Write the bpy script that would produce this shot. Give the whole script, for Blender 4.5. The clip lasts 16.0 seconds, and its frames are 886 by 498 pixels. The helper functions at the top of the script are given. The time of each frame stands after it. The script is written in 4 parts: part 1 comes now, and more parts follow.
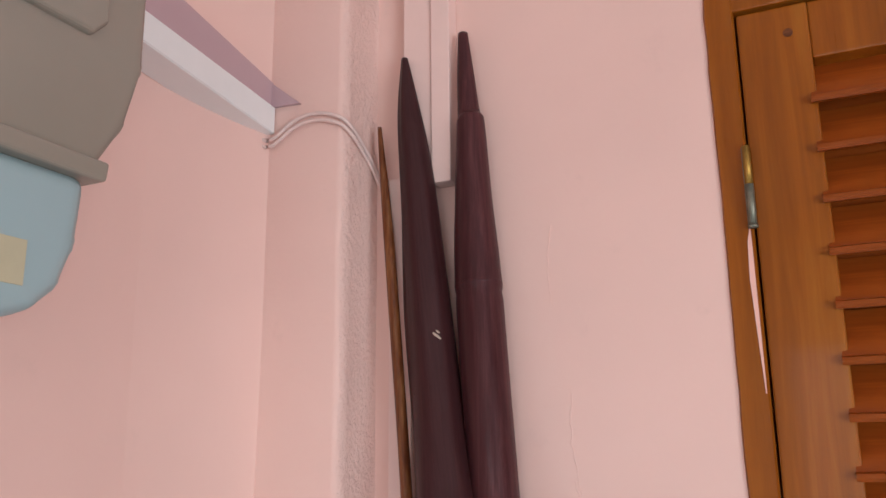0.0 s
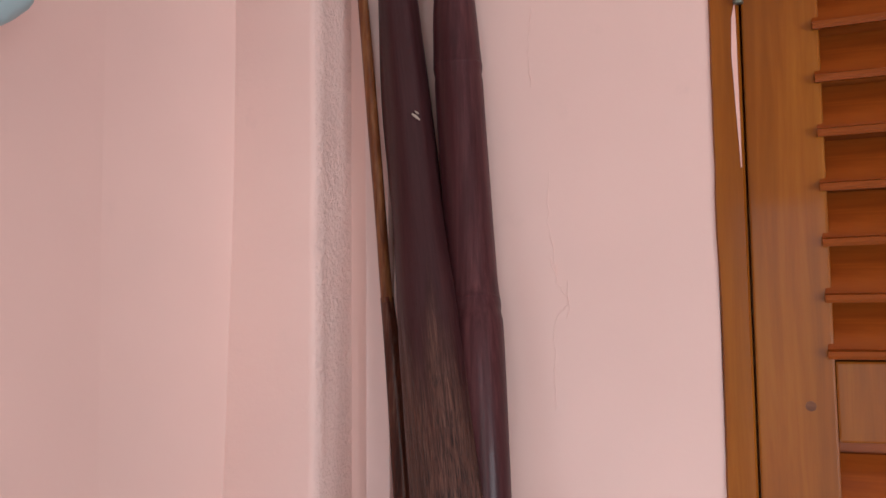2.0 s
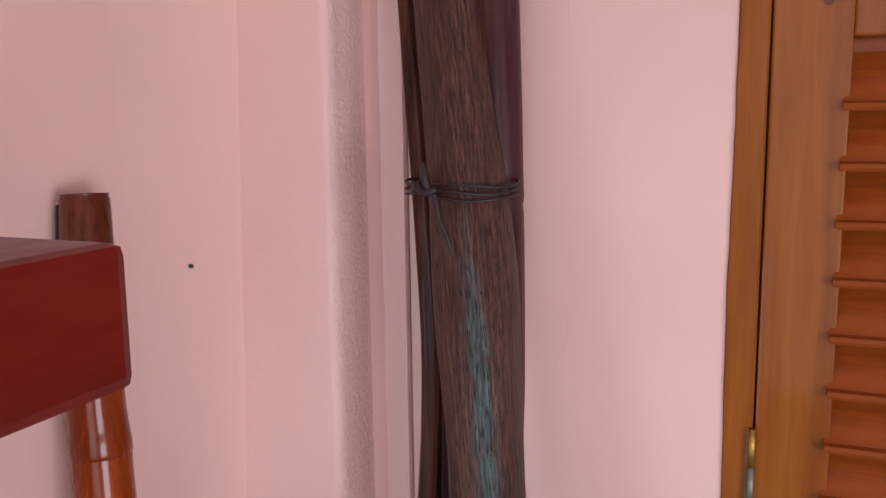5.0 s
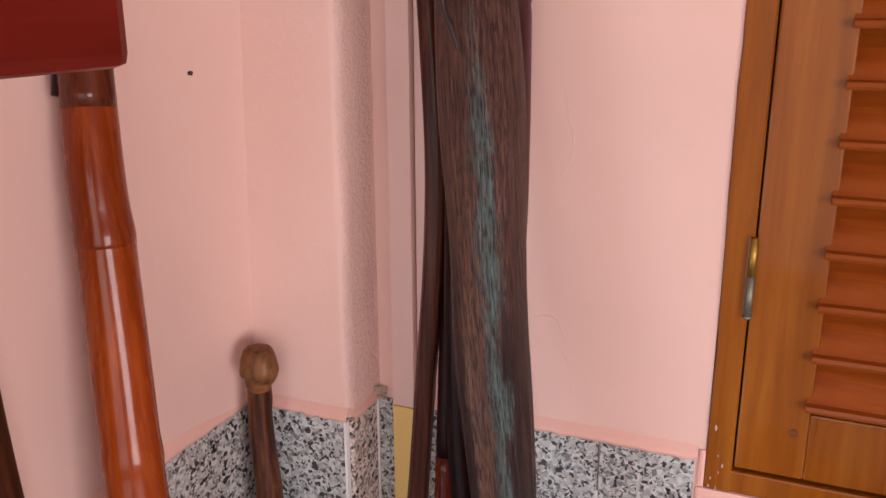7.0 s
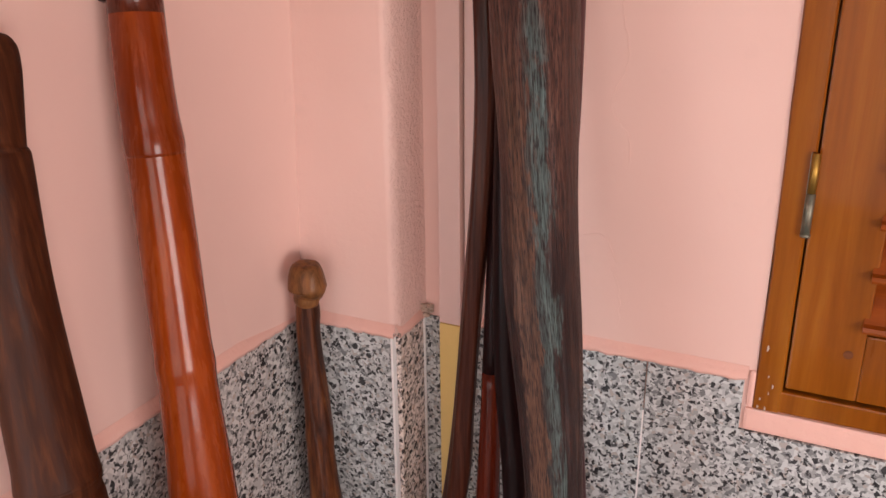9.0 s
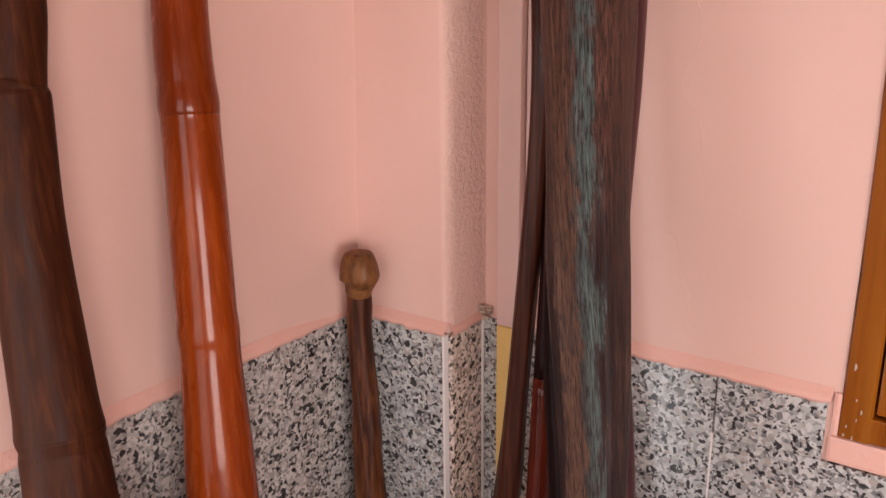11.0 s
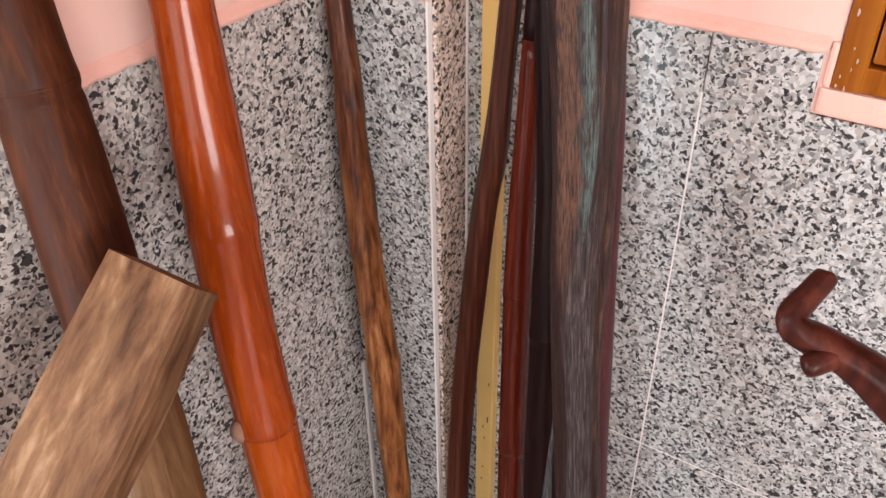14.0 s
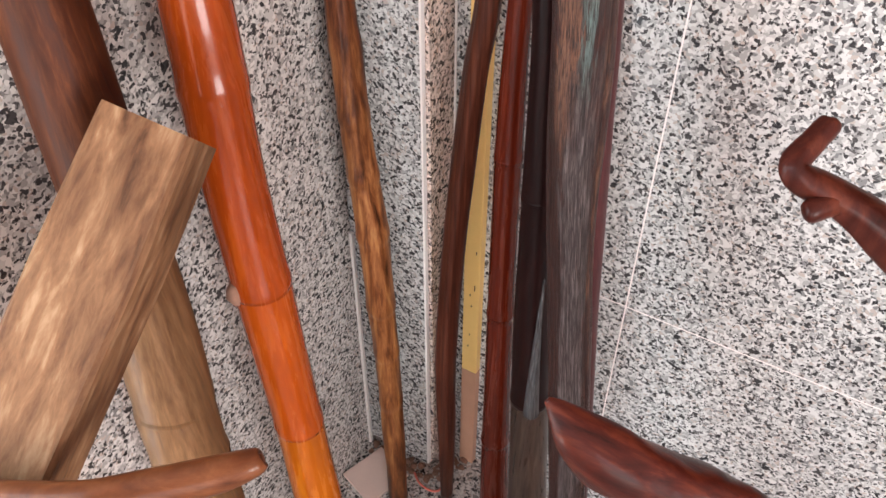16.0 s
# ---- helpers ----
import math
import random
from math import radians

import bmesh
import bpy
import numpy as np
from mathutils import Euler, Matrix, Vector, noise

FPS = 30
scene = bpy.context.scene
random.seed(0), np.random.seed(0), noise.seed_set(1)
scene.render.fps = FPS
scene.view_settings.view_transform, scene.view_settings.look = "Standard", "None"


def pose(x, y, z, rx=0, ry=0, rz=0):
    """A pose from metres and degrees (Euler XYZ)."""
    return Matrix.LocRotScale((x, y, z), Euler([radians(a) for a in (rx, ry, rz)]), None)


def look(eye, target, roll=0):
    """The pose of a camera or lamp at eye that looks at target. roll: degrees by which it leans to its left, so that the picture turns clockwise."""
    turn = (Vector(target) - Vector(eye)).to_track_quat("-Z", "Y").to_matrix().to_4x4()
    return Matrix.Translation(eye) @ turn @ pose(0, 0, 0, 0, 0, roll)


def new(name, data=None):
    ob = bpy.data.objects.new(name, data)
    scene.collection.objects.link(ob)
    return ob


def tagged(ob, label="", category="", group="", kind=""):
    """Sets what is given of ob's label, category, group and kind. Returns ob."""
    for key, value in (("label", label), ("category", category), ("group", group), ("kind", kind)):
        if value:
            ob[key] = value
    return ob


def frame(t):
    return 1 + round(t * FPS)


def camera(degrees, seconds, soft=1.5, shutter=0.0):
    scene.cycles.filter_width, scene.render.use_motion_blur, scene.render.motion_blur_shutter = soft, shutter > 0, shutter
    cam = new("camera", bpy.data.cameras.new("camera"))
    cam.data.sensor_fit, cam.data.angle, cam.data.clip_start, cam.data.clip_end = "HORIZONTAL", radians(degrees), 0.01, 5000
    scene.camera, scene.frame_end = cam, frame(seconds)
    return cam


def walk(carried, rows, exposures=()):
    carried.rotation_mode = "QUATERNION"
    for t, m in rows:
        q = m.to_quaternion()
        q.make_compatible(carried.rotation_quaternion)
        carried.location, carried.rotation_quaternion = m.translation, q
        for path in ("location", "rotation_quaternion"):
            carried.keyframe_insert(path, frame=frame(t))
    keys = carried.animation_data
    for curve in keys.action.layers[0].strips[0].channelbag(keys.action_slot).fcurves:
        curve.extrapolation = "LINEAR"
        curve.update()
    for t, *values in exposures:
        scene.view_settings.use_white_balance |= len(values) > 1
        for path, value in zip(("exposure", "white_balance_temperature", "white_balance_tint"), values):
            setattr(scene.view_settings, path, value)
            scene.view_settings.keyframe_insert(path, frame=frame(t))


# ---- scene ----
cam = camera(55.1, 16.0)
PATH = [
    (0, (0.193, 0.32, 1.978), (-0.631, 2.081, 2.445), -0.6),
    (0.5, (0.193, 0.316, 1.975), (-0.617, 2.095, 2.397), -1.4),
    (1, (0.167, 0.316, 1.935), (-0.605, 2.127, 2.287), -0.7),
    (1.5, (0.158, 0.33, 1.903), (-0.579, 2.171, 2.16), -0.6),
    (2, (0.156, 0.325, 1.882), (-0.583, 2.175, 2.054), -0.6),
    (2.5, (0.162, 0.314, 1.857), (-0.625, 2.151, 1.942), -0.6),
    (3, (0.144, 0.319, 1.823), (-0.63, 2.163, 1.806), -1.2),
    (3.5, (0.15, 0.323, 1.796), (-0.602, 2.173, 1.695), -1.2),
    (4, (0.153, 0.316, 1.764), (-0.597, 2.161, 1.583), -1.0),
    (6.3, (0.163, 0.321, 1.628), (-0.602, 2.107, 1.155), -0.3),
    (6.5, (0.162, 0.319, 1.621), (-0.595, 2.1, 1.114), -0.1),
    (7, (0.16, 0.309, 1.612), (-0.592, 2.077, 1.056), -0.2),
    (7.5, (0.157, 0.309, 1.606), (-0.602, 2.058, 1.003), -0.4),
    (8, (0.154, 0.3, 1.601), (-0.589, 2.035, 0.94), -0.4),
    (8.5, (0.153, 0.307, 1.599), (-0.629, 2.008, 0.895), -0.3),
    (8.7, (0.152, 0.307, 1.595), (-0.646, 1.998, 0.886), -0.4),
    (10.8, (0.203, 0.375, 1.53), (-0.884, 1.947, 0.94), -0.9),
    (11, (0.217, 0.38, 1.509), (-0.898, 1.934, 0.923), -0.7),
    (11.5, (0.228, 0.401, 1.5), (-0.835, 1.903, 0.716), -2.9),
    (12, (0.21, 0.38, 1.486), (-0.781, 1.882, 0.614), -2.8),
    (12.5, (0.209, 0.378, 1.46), (-0.745, 1.842, 0.487), -1.8),
    (13, (0.199, 0.379, 1.45), (-0.737, 1.796, 0.395), -2.2),
    (13.5, (0.197, 0.373, 1.445), (-0.713, 1.765, 0.335), -1.9),
    (14, (0.203, 0.364, 1.44), (-0.699, 1.723, 0.283), -0.9),
    (14.5, (0.202, 0.36, 1.436), (-0.656, 1.701, 0.226), -0.7),
    (15, (0.202, 0.348, 1.425), (-0.618, 1.664, 0.161), -0.1),
    (15.5, (0.199, 0.349, 1.418), (-0.587, 1.609, 0.077), -0.5),
    (16, (0.189, 0.339, 1.414), (-0.569, 1.594, 0.054), 0.1),
]
walk(cam, [(t, look(eye, target, roll)) for t, eye, target, roll in PATH],
     exposures=[(0, 0.19, 5450, 0), (4, 0.0, 5400, 8), (6.5, 0.08, 6250, 19), (8.5, 0.14, 6600, 18), (11, 0.07, 6900, 21), (12.5, 0.26, 6750, 19), (13.5, 0.55, 6550, 15), (14, 0.74, 6500, 14), (15, 0.98, 6450, 12), (16, 1.07, 6400, 12)])

# ---- world and light ----
world = bpy.data.worlds.new("sky")
scene.world = world
world.use_nodes = True
wn = world.node_tree
sky = wn.nodes.new("ShaderNodeTexSky")
sky.sky_type = "NISHITA"
sky.sun_disc = False
sky.sun_elevation, sky.sun_rotation = radians(40), radians(150)
wn.nodes["Background"].inputs["Strength"].default_value = 0.12
wn.links.new(sky.outputs["Color"], wn.nodes["Background"].inputs["Color"])


def area(name, m, sx, sy, power, color):
    li = bpy.data.lights.new(name, "AREA")
    li.shape, li.size, li.size_y, li.energy, li.color = "RECTANGLE", sx, sy, power, color
    ob = new(name, li)
    ob.matrix_world = m
    return ob


# daylight in the back doorway; unseen low side and far fill lamps are added
area("side_fill_light", look((-0.455, 0.30, 0.86), (0.25, 0.80, 0.80)), 0.30, 1.1, 4, (0.86, 0.97, 1.0))
area("doorway_daylight", look((0.75, -2.42, 1.35), (-0.1, 1.2, 1.3)), 1.6, 2.2, 20, (1.0, 0.96, 0.93))
area("far_fill_light", look((2.94, -1.35, 1.20), (-0.4, 1.1, 0.7)), 1.5, 1.3, 72, (1.0, 0.96, 0.93))


# ---- materials ----
def mat(name):
    m = bpy.data.materials.new(name)
    m.use_nodes = True
    return m, m.node_tree.nodes, m.node_tree.links, m.node_tree.nodes["Principled BSDF"]


def coords(nt, scale=(1, 1, 1), kind="Object", rot=(0, 0, 0)):
    tc = nt.nodes.new("ShaderNodeTexCoord")
    mp = nt.nodes.new("ShaderNodeMapping")
    mp.inputs["Scale"].default_value = scale
    mp.inputs["Rotation"].default_value = [radians(a) for a in rot]
    nt.links.new(tc.outputs[kind], mp.inputs["Vector"])
    return mp.outputs["Vector"]


def noise_tex(nt, vec, scale, detail=4, rough=0.55, dist=0.0):
    n = nt.nodes.new("ShaderNodeTexNoise")
    n.inputs["Scale"].default_value = scale
    n.inputs["Detail"].default_value = detail
    n.inputs["Roughness"].default_value = rough
    n.inputs["Distortion"].default_value = dist
    nt.links.new(vec, n.inputs["Vector"])
    return n.outputs["Fac"]


def ramp(nt, fac, stops):
    r = nt.nodes.new("ShaderNodeValToRGB")
    el = r.color_ramp.elements
    while len(el) < len(stops):
        el.new(0.5)
    for e, (p, c) in zip(el, stops):
        e.position = p
        e.color = (*c, 1) if len(c) == 3 else c
    nt.links.new(fac, r.inputs["Fac"])
    return r.outputs["Color"]


def grey(v):
    return (v, v, v)


def mix(nt, fac, a, b, mode="MIX"):
    x = nt.nodes.new("ShaderNodeMix")
    x.data_type, x.blend_type = "RGBA", mode
    for sock, val in ((x.inputs["Factor"], fac), (x.inputs["A"], a), (x.inputs["B"], b)):
        if isinstance(val, (int, float)):
            sock.default_value = val
        elif isinstance(val, tuple):
            sock.default_value = (*val, 1)
        else:
            nt.links.new(val, sock)
    return x.outputs["Result"]


def bump(nt, bsdf, height, strength, distance=0.002):
    b = nt.nodes.new("ShaderNodeBump")
    b.inputs["Strength"].default_value = strength
    b.inputs["Distance"].default_value = distance
    nt.links.new(height, b.inputs["Height"])
    nt.links.new(b.outputs["Normal"], bsdf.inputs["Normal"])


def plaster(name, base, rough_scale, strength):
    m, n, l, p = mat(name)
    nt = m.node_tree
    v = coords(nt)
    big = noise_tex(nt, v, 3.0, 3)
    fine = noise_tex(nt, v, rough_scale, 5, 0.6)
    dirt = noise_tex(nt, v, 14.0, 6, 0.7)
    c = mix(nt, ramp(nt, big, [(0.35, grey(0)), (0.7, grey(1))]), base, tuple(k * 0.93 for k in base))
    c = mix(nt, ramp(nt, dirt, [(0.62, grey(0)), (0.8, grey(0.35))]), c, tuple(k * 0.8 for k in base))
    l.new(c, p.inputs["Base Color"])
    p.inputs["Roughness"].default_value = 0.55
    p.inputs["Specular IOR Level"].default_value = 0.3
    bump(nt, p, fine, strength, 0.003 if strength < 0.9 else 0.0045)
    return m


PINK = (0.80, 0.535, 0.465)
M_WALL = plaster("pink_wall_paint", PINK, 60, 0.10)
M_ROUGH = plaster("rough_pink_plaster", PINK, 150, 0.95)
M_COLUMN = plaster("trowelled_pink_plaster", PINK, 70, 0.32)
M_EDGE = plaster("fresh_pink_edge", (0.84, 0.50, 0.42), 120, 0.5)
M_CEIL = plaster("ceiling_paint", (0.8, 0.78, 0.75), 60, 0.1)


def granite(name, tint=(1, 1, 1), scale=1.0):
    m, n, l, p = mat(name)
    nt = m.node_tree
    oi = n.new("ShaderNodeObjectInfo")
    tc = n.new("ShaderNodeTexCoord")
    off = n.new("ShaderNodeVectorMath")
    off.operation = "SCALE"
    off.inputs[0].default_value = (7.1, 3.3, 5.7)
    l.new(oi.outputs["Random"], off.inputs["Scale"])
    add = n.new("ShaderNodeVectorMath")
    l.new(tc.outputs["Object"], add.inputs[0])
    l.new(off.outputs["Vector"], add.inputs[1])
    v = add.outputs["Vector"]
    wn_ = n.new("ShaderNodeTexNoise")
    wn_.inputs["Scale"].default_value = 90 * scale
    l.new(v, wn_.inputs["Vector"])
    warp = n.new("ShaderNodeVectorMath")
    warp.operation = "MULTIPLY_ADD"
    warp.inputs[1].default_value = (0.009, 0.009, 0.009)
    l.new(wn_.outputs["Color"], warp.inputs[0])
    l.new(v, warp.inputs[2])
    def cells(size):
        vo = n.new("ShaderNodeTexVoronoi")
        vo.inputs["Scale"].default_value = size * scale
        l.new(warp.outputs["Vector"], vo.inputs["Vector"])
        sep = n.new("ShaderNodeSeparateColor")
        l.new(vo.outputs["Color"], sep.inputs["Color"])
        return sep

    t = lambda c: tuple(a * b * 0.80 for a, b in zip(c, tint))
    grains = ramp(nt, cells(205).outputs["Red"], [(0.0, t((0.24, 0.24, 0.24))), (0.14, t((0.42, 0.42, 0.41))), (0.34, t((0.58, 0.58, 0.57))), (0.62, t((0.74, 0.74, 0.725))), (0.92, t((0.52, 0.46, 0.42)))])
    big = ramp(nt, cells(185).outputs["Green"], [(0.0, grey(0.95)), (0.14, grey(0.0))])
    small = ramp(nt, cells(320).outputs["Blue"], [(0.0, grey(0.9)), (0.10, grey(0.0))])
    for nd in n:
        if nd.type == "VALTORGB":
            nd.color_ramp.interpolation = "CONSTANT"
    c = mix(nt, small, grains, t((0.05, 0.047, 0.05)))
    c = mix(nt, big, c, t((0.022, 0.021, 0.024)))
    cloud = noise_tex(nt, v, 9, 3)
    c = mix(nt, ramp(nt, cloud, [(0.4, grey(0)), (0.7, grey(0.12))]), c, t((0.45, 0.43, 0.42)))
    l.new(c, p.inputs["Base Color"])
    p.inputs["Roughness"].default_value = 0.17
    p.inputs["Specular IOR Level"].default_value = 0.4
    return m


M_GRANITE = granite("grey_granite_tile", (0.97, 1.0, 1.01), 1.12)
# brighter copy for the column's side, its warm light put into the tint
M_GRANITE_LIT = granite("lit_pink_granite_tile", (1.26, 1.06, 0.97), 1.12)
# pinkish floor tiles; on the side wall the pink is painted-in light
M_GRANITE_PINK = granite("pinkish_granite_tile", (1.0, 0.94, 0.91), 1.12)


def simple(name, color, rough=0.5, metal=0.0, var=0.12, scale=40, bump_s=0.1, coat=0.0, stretch=(1, 1, 1)):
    m, n, l, p = mat(name)
    nt = m.node_tree
    v = coords(nt, stretch)
    f = noise_tex(nt, v, scale, 5, 0.6)
    g = noise_tex(nt, v, scale * 0.15, 3)
    c = mix(nt, f, tuple(k * (1 - var) for k in color), tuple(min(1, k * (1 + var)) for k in color))
    c = mix(nt, ramp(nt, g, [(0.4, grey(0)), (0.75, grey(0.5))]), c, tuple(k * (1 - 2 * var) for k in color))
    l.new(c, p.inputs["Base Color"])
    p.inputs["Roughness"].default_value = rough
    p.inputs["Metallic"].default_value = metal
    p.inputs["Coat Weight"].default_value = coat
    p.inputs["Coat Roughness"].default_value = 0.06
    bump(nt, p, f, bump_s, 0.001)
    return m


def wood(name, stops, along=(30, 30, 2.2), rough=0.4, coat=0.0, bump_s=0.2, streak=None, stretch=None):
    """Fibre running along the local z axis; stops colour it, streak lays a second colour over long patches."""
    m, n, l, p = mat(name)
    nt = m.node_tree
    v = coords(nt, along)
    f = noise_tex(nt, v, 3.0, 8, 0.62, 0.3)
    big = noise_tex(nt, coords(nt, tuple(k * 0.25 for k in along)), 2.0, 4, 0.6)
    c = ramp(nt, f, stops)
    dk = tuple(k * 0.45 for k in stops[0][1])
    c = mix(nt, ramp(nt, big, [(0.45, grey(0)), (0.75, grey(0.6))]), c, dk)
    if streak:
        lo, hi, col, sc = streak
        s = noise_tex(nt, coords(nt, sc), 1.0, 9, 0.72, 0.2)
        c = mix(nt, ramp(nt, s, [(lo, grey(0)), (hi, grey(0.85))]), c, col)
    if stretch:
        (z0, z1, z2, z3), stops2 = stretch
        sep = n.new("ShaderNodeSeparateXYZ")
        l.new(coords(nt, (1, 1, 0.5)), sep.inputs["Vector"])
        wav = n.new("ShaderNodeMath")
        wav.operation = "MULTIPLY_ADD"
        l.new(big, wav.inputs[0])
        wav.inputs[1].default_value = 0.2
        l.new(sep.outputs["Z"], wav.inputs[2])
        mask = ramp(nt, wav.outputs["Value"], [(z0, grey(0)), (z1, grey(1)), (z2, grey(1)), (z3, grey(0))])
        c = mix(nt, mask, c, ramp(nt, f, stops2))
    l.new(c, p.inputs["Base Color"])
    rr = ramp(nt, f, [(0.3, grey(rough * 0.8)), (0.7, grey(min(1, rough * 1.3)))])
    l.new(rr, p.inputs["Roughness"])
    p.inputs["Coat Weight"].default_value = coat
    p.inputs["Coat Roughness"].default_value = 0.07
    p.inputs["Specular IOR Level"].default_value = 0.15
    bump(nt, p, f, bump_s, 0.0015)
    return m


def log_material():
    """Weathered pole: u runs round it from the teal streak (in radians), v is the height."""
    m, n, l, p = mat("weathered_dark_log")
    nt = m.node_tree
    uvn = n.new("ShaderNodeUVMap")
    uvn.uv_map = "grain"

    def at(su, sv):
        mp = n.new("ShaderNodeMapping")
        mp.inputs["Scale"].default_value = (su, sv, 1)
        l.new(uvn.outputs["UV"], mp.inputs["Vector"])
        return mp.outputs["Vector"]

    def calc(op, a, b=0.0, c=0.0):
        k = n.new("ShaderNodeMath")
        k.operation = op
        for sock, val in zip(k.inputs, (a, b, c)):
            if isinstance(val, (int, float)):
                sock.default_value = val
            else:
                l.new(val, sock)
        return k.outputs["Value"]

    def span(x, lo, lo1, hi1, hi):
        """Soft window: 0 below lo, 1 from lo1 to hi1, 0 above hi."""
        out = None
        for a, b in ((lo, lo1), (hi, hi1)):
            r = n.new("ShaderNodeMapRange")
            r.inputs["From Min"].default_value = a
            r.inputs["From Max"].default_value = b
            l.new(x, r.inputs["Value"])
            out = r.outputs["Result"] if out is None else calc("MULTIPLY", out, r.outputs["Result"])
        return out

    sep = n.new("ShaderNodeSeparateXYZ")
    l.new(uvn.outputs["UV"], sep.inputs["Vector"])
    fibre = noise_tex(nt, at(13, 20), 1.0, 8, 0.68, 0.2)
    fine = noise_tex(nt, at(30, 55), 1.0, 6, 0.7, 0.2)
    patch = noise_tex(nt, at(3.6, 15), 1.0, 9, 0.74, 0.3)
    blot = noise_tex(nt, at(1.6, 4.5), 1.0, 4, 0.6)
    u = calc("MULTIPLY_ADD", calc("SUBTRACT", patch, 0.5), 1.7, sep.outputs["X"])
    v = calc("MULTIPLY_ADD", calc("SUBTRACT", blot, 0.5), 0.30, sep.outputs["Y"])
    purple = ramp(nt, fibre, [(0.3, (0.032, 0.010, 0.011)), (0.7, (0.054, 0.018, 0.019))])
    brown = ramp(nt, fibre, [(0.34, (0.036, 0.014, 0.010)), (0.5, (0.090, 0.037, 0.026)), (0.66, (0.155, 0.072, 0.051))])
    dark = ramp(nt, fibre, [(0.34, (0.011, 0.004, 0.004)), (0.5, (0.030, 0.011, 0.009)), (0.66, (0.068, 0.028, 0.021))])
    c = mix(nt, span(v, 1.27, 1.42, 1.80, 1.90), dark, brown)
    c = mix(nt, span(v, 1.80, 1.90, 8.0, 9.0), c, purple)
    tan_ = ramp(nt, fibre, [(0.34, (0.045, 0.019, 0.012)), (0.64, (0.165, 0.080, 0.050))])
    c = mix(nt, calc("MULTIPLY", span(u, 0.25, 0.30, 0.85, 0.95), span(v, 0.90, 1.0, 1.42, 1.5)), c, tan_)
    right = calc("MULTIPLY", span(patch, 0.50, 0.56, 2.0, 3.0), span(u, -1.5, -1.2, -0.55, -0.4))
    c = mix(nt, calc("MULTIPLY", right, span(v, 0.2, 0.3, 1.15, 1.3)), c, tan_)
    ash = ramp(nt, fibre, [(0.36, (0.016, 0.011, 0.011)), (0.50, (0.060, 0.046, 0.045)), (0.66, (0.150, 0.125, 0.122))])
    c = mix(nt, calc("MULTIPLY", span(u, -0.62, -0.5, 0.52, 0.66), span(v, -1.0, -0.9, 0.90, 1.02)), c, ash)
    teal = ramp(nt, fibre, [(0.34, (0.030, 0.038, 0.036)), (0.5, (0.075, 0.100, 0.094)), (0.68, (0.12, 0.175, 0.166))])
    streak = calc("MULTIPLY", span(u, -0.26, -0.12, 0.14, 0.32), span(v, 0.93, 1.05, 1.50, 1.62))
    c = mix(nt, calc("MULTIPLY", streak, span(patch, 0.36, 0.50, 2.0, 3.0)), c, teal)
    low = span(v, -1.0, -0.9, 1.74, 1.90)
    gap = calc("MULTIPLY", span(fine, -1.0, -0.9, 0.42, 0.50), low)
    c = mix(nt, calc("MULTIPLY", gap, 0.9), c, (0.014, 0.009, 0.009))
    l.new(c, p.inputs["Base Color"])
    l.new(ramp(nt, fine, [(0.3, grey(0.24)), (0.7, grey(0.50))]), p.inputs["Roughness"])
    p.inputs["Coat Weight"].default_value = 0.04
    p.inputs["Specular IOR Level"].default_value = 0.18
    p.inputs["Coat Roughness"].default_value = 0.2
    height = calc("ADD", calc("MULTIPLY", fibre, low), calc("MULTIPLY", fine, low))
    bump(nt, p, height, 0.75, 0.0022)
    return m


M_LOG = log_material()
M_PURPLE = wood("dark_purple_bamboo", [(0.25, (0.040, 0.011, 0.013)), (0.5, (0.066, 0.020, 0.022)), (0.75, (0.105, 0.036, 0.036))], (60, 60, 1.2), 0.36, 0.08, 0.15)
M_BLACK = wood("blackish_purple_bamboo", [(0.25, (0.006, 0.002, 0.002)), (0.5, (0.012, 0.003, 0.003)), (0.75, (0.026, 0.006, 0.005))], (50, 50, 1.5), 0.38, 0.03, 0.12)
M_SOOT = wood("sooty_brown_bamboo", [(0.25, (0.020, 0.012, 0.009)), (0.5, (0.050, 0.032, 0.024)), (0.75, (0.10, 0.070, 0.052))], (50, 50, 1.8), 0.3, 0.2, 0.25)
M_SPLIT = wood("grey_split_fibre", [(0.25, (0.030, 0.030, 0.032)), (0.5, (0.085, 0.088, 0.093)), (0.75, (0.19, 0.20, 0.21))], (120, 120, 1.0), 0.3, 0.3, 0.3)
M_RED = wood("red_brown_bamboo", [(0.25, (0.060, 0.007, 0.003)), (0.5, (0.105, 0.013, 0.005)), (0.75, (0.16, 0.025, 0.008))], (45, 45, 1.2), 0.24, 0.25, 0.10)


def orange_culm(name, k, r, g):
    return wood(name, [(0.25, (0.25 * k * r, 0.036 * k * g, 0.003)), (0.5, (0.33 * k * r, 0.054 * k * g, 0.004)), (0.75, (0.43 * k * r, 0.088 * k * g, 0.008))], (34, 34, 0.8), 0.25, 0.32, 0.06)


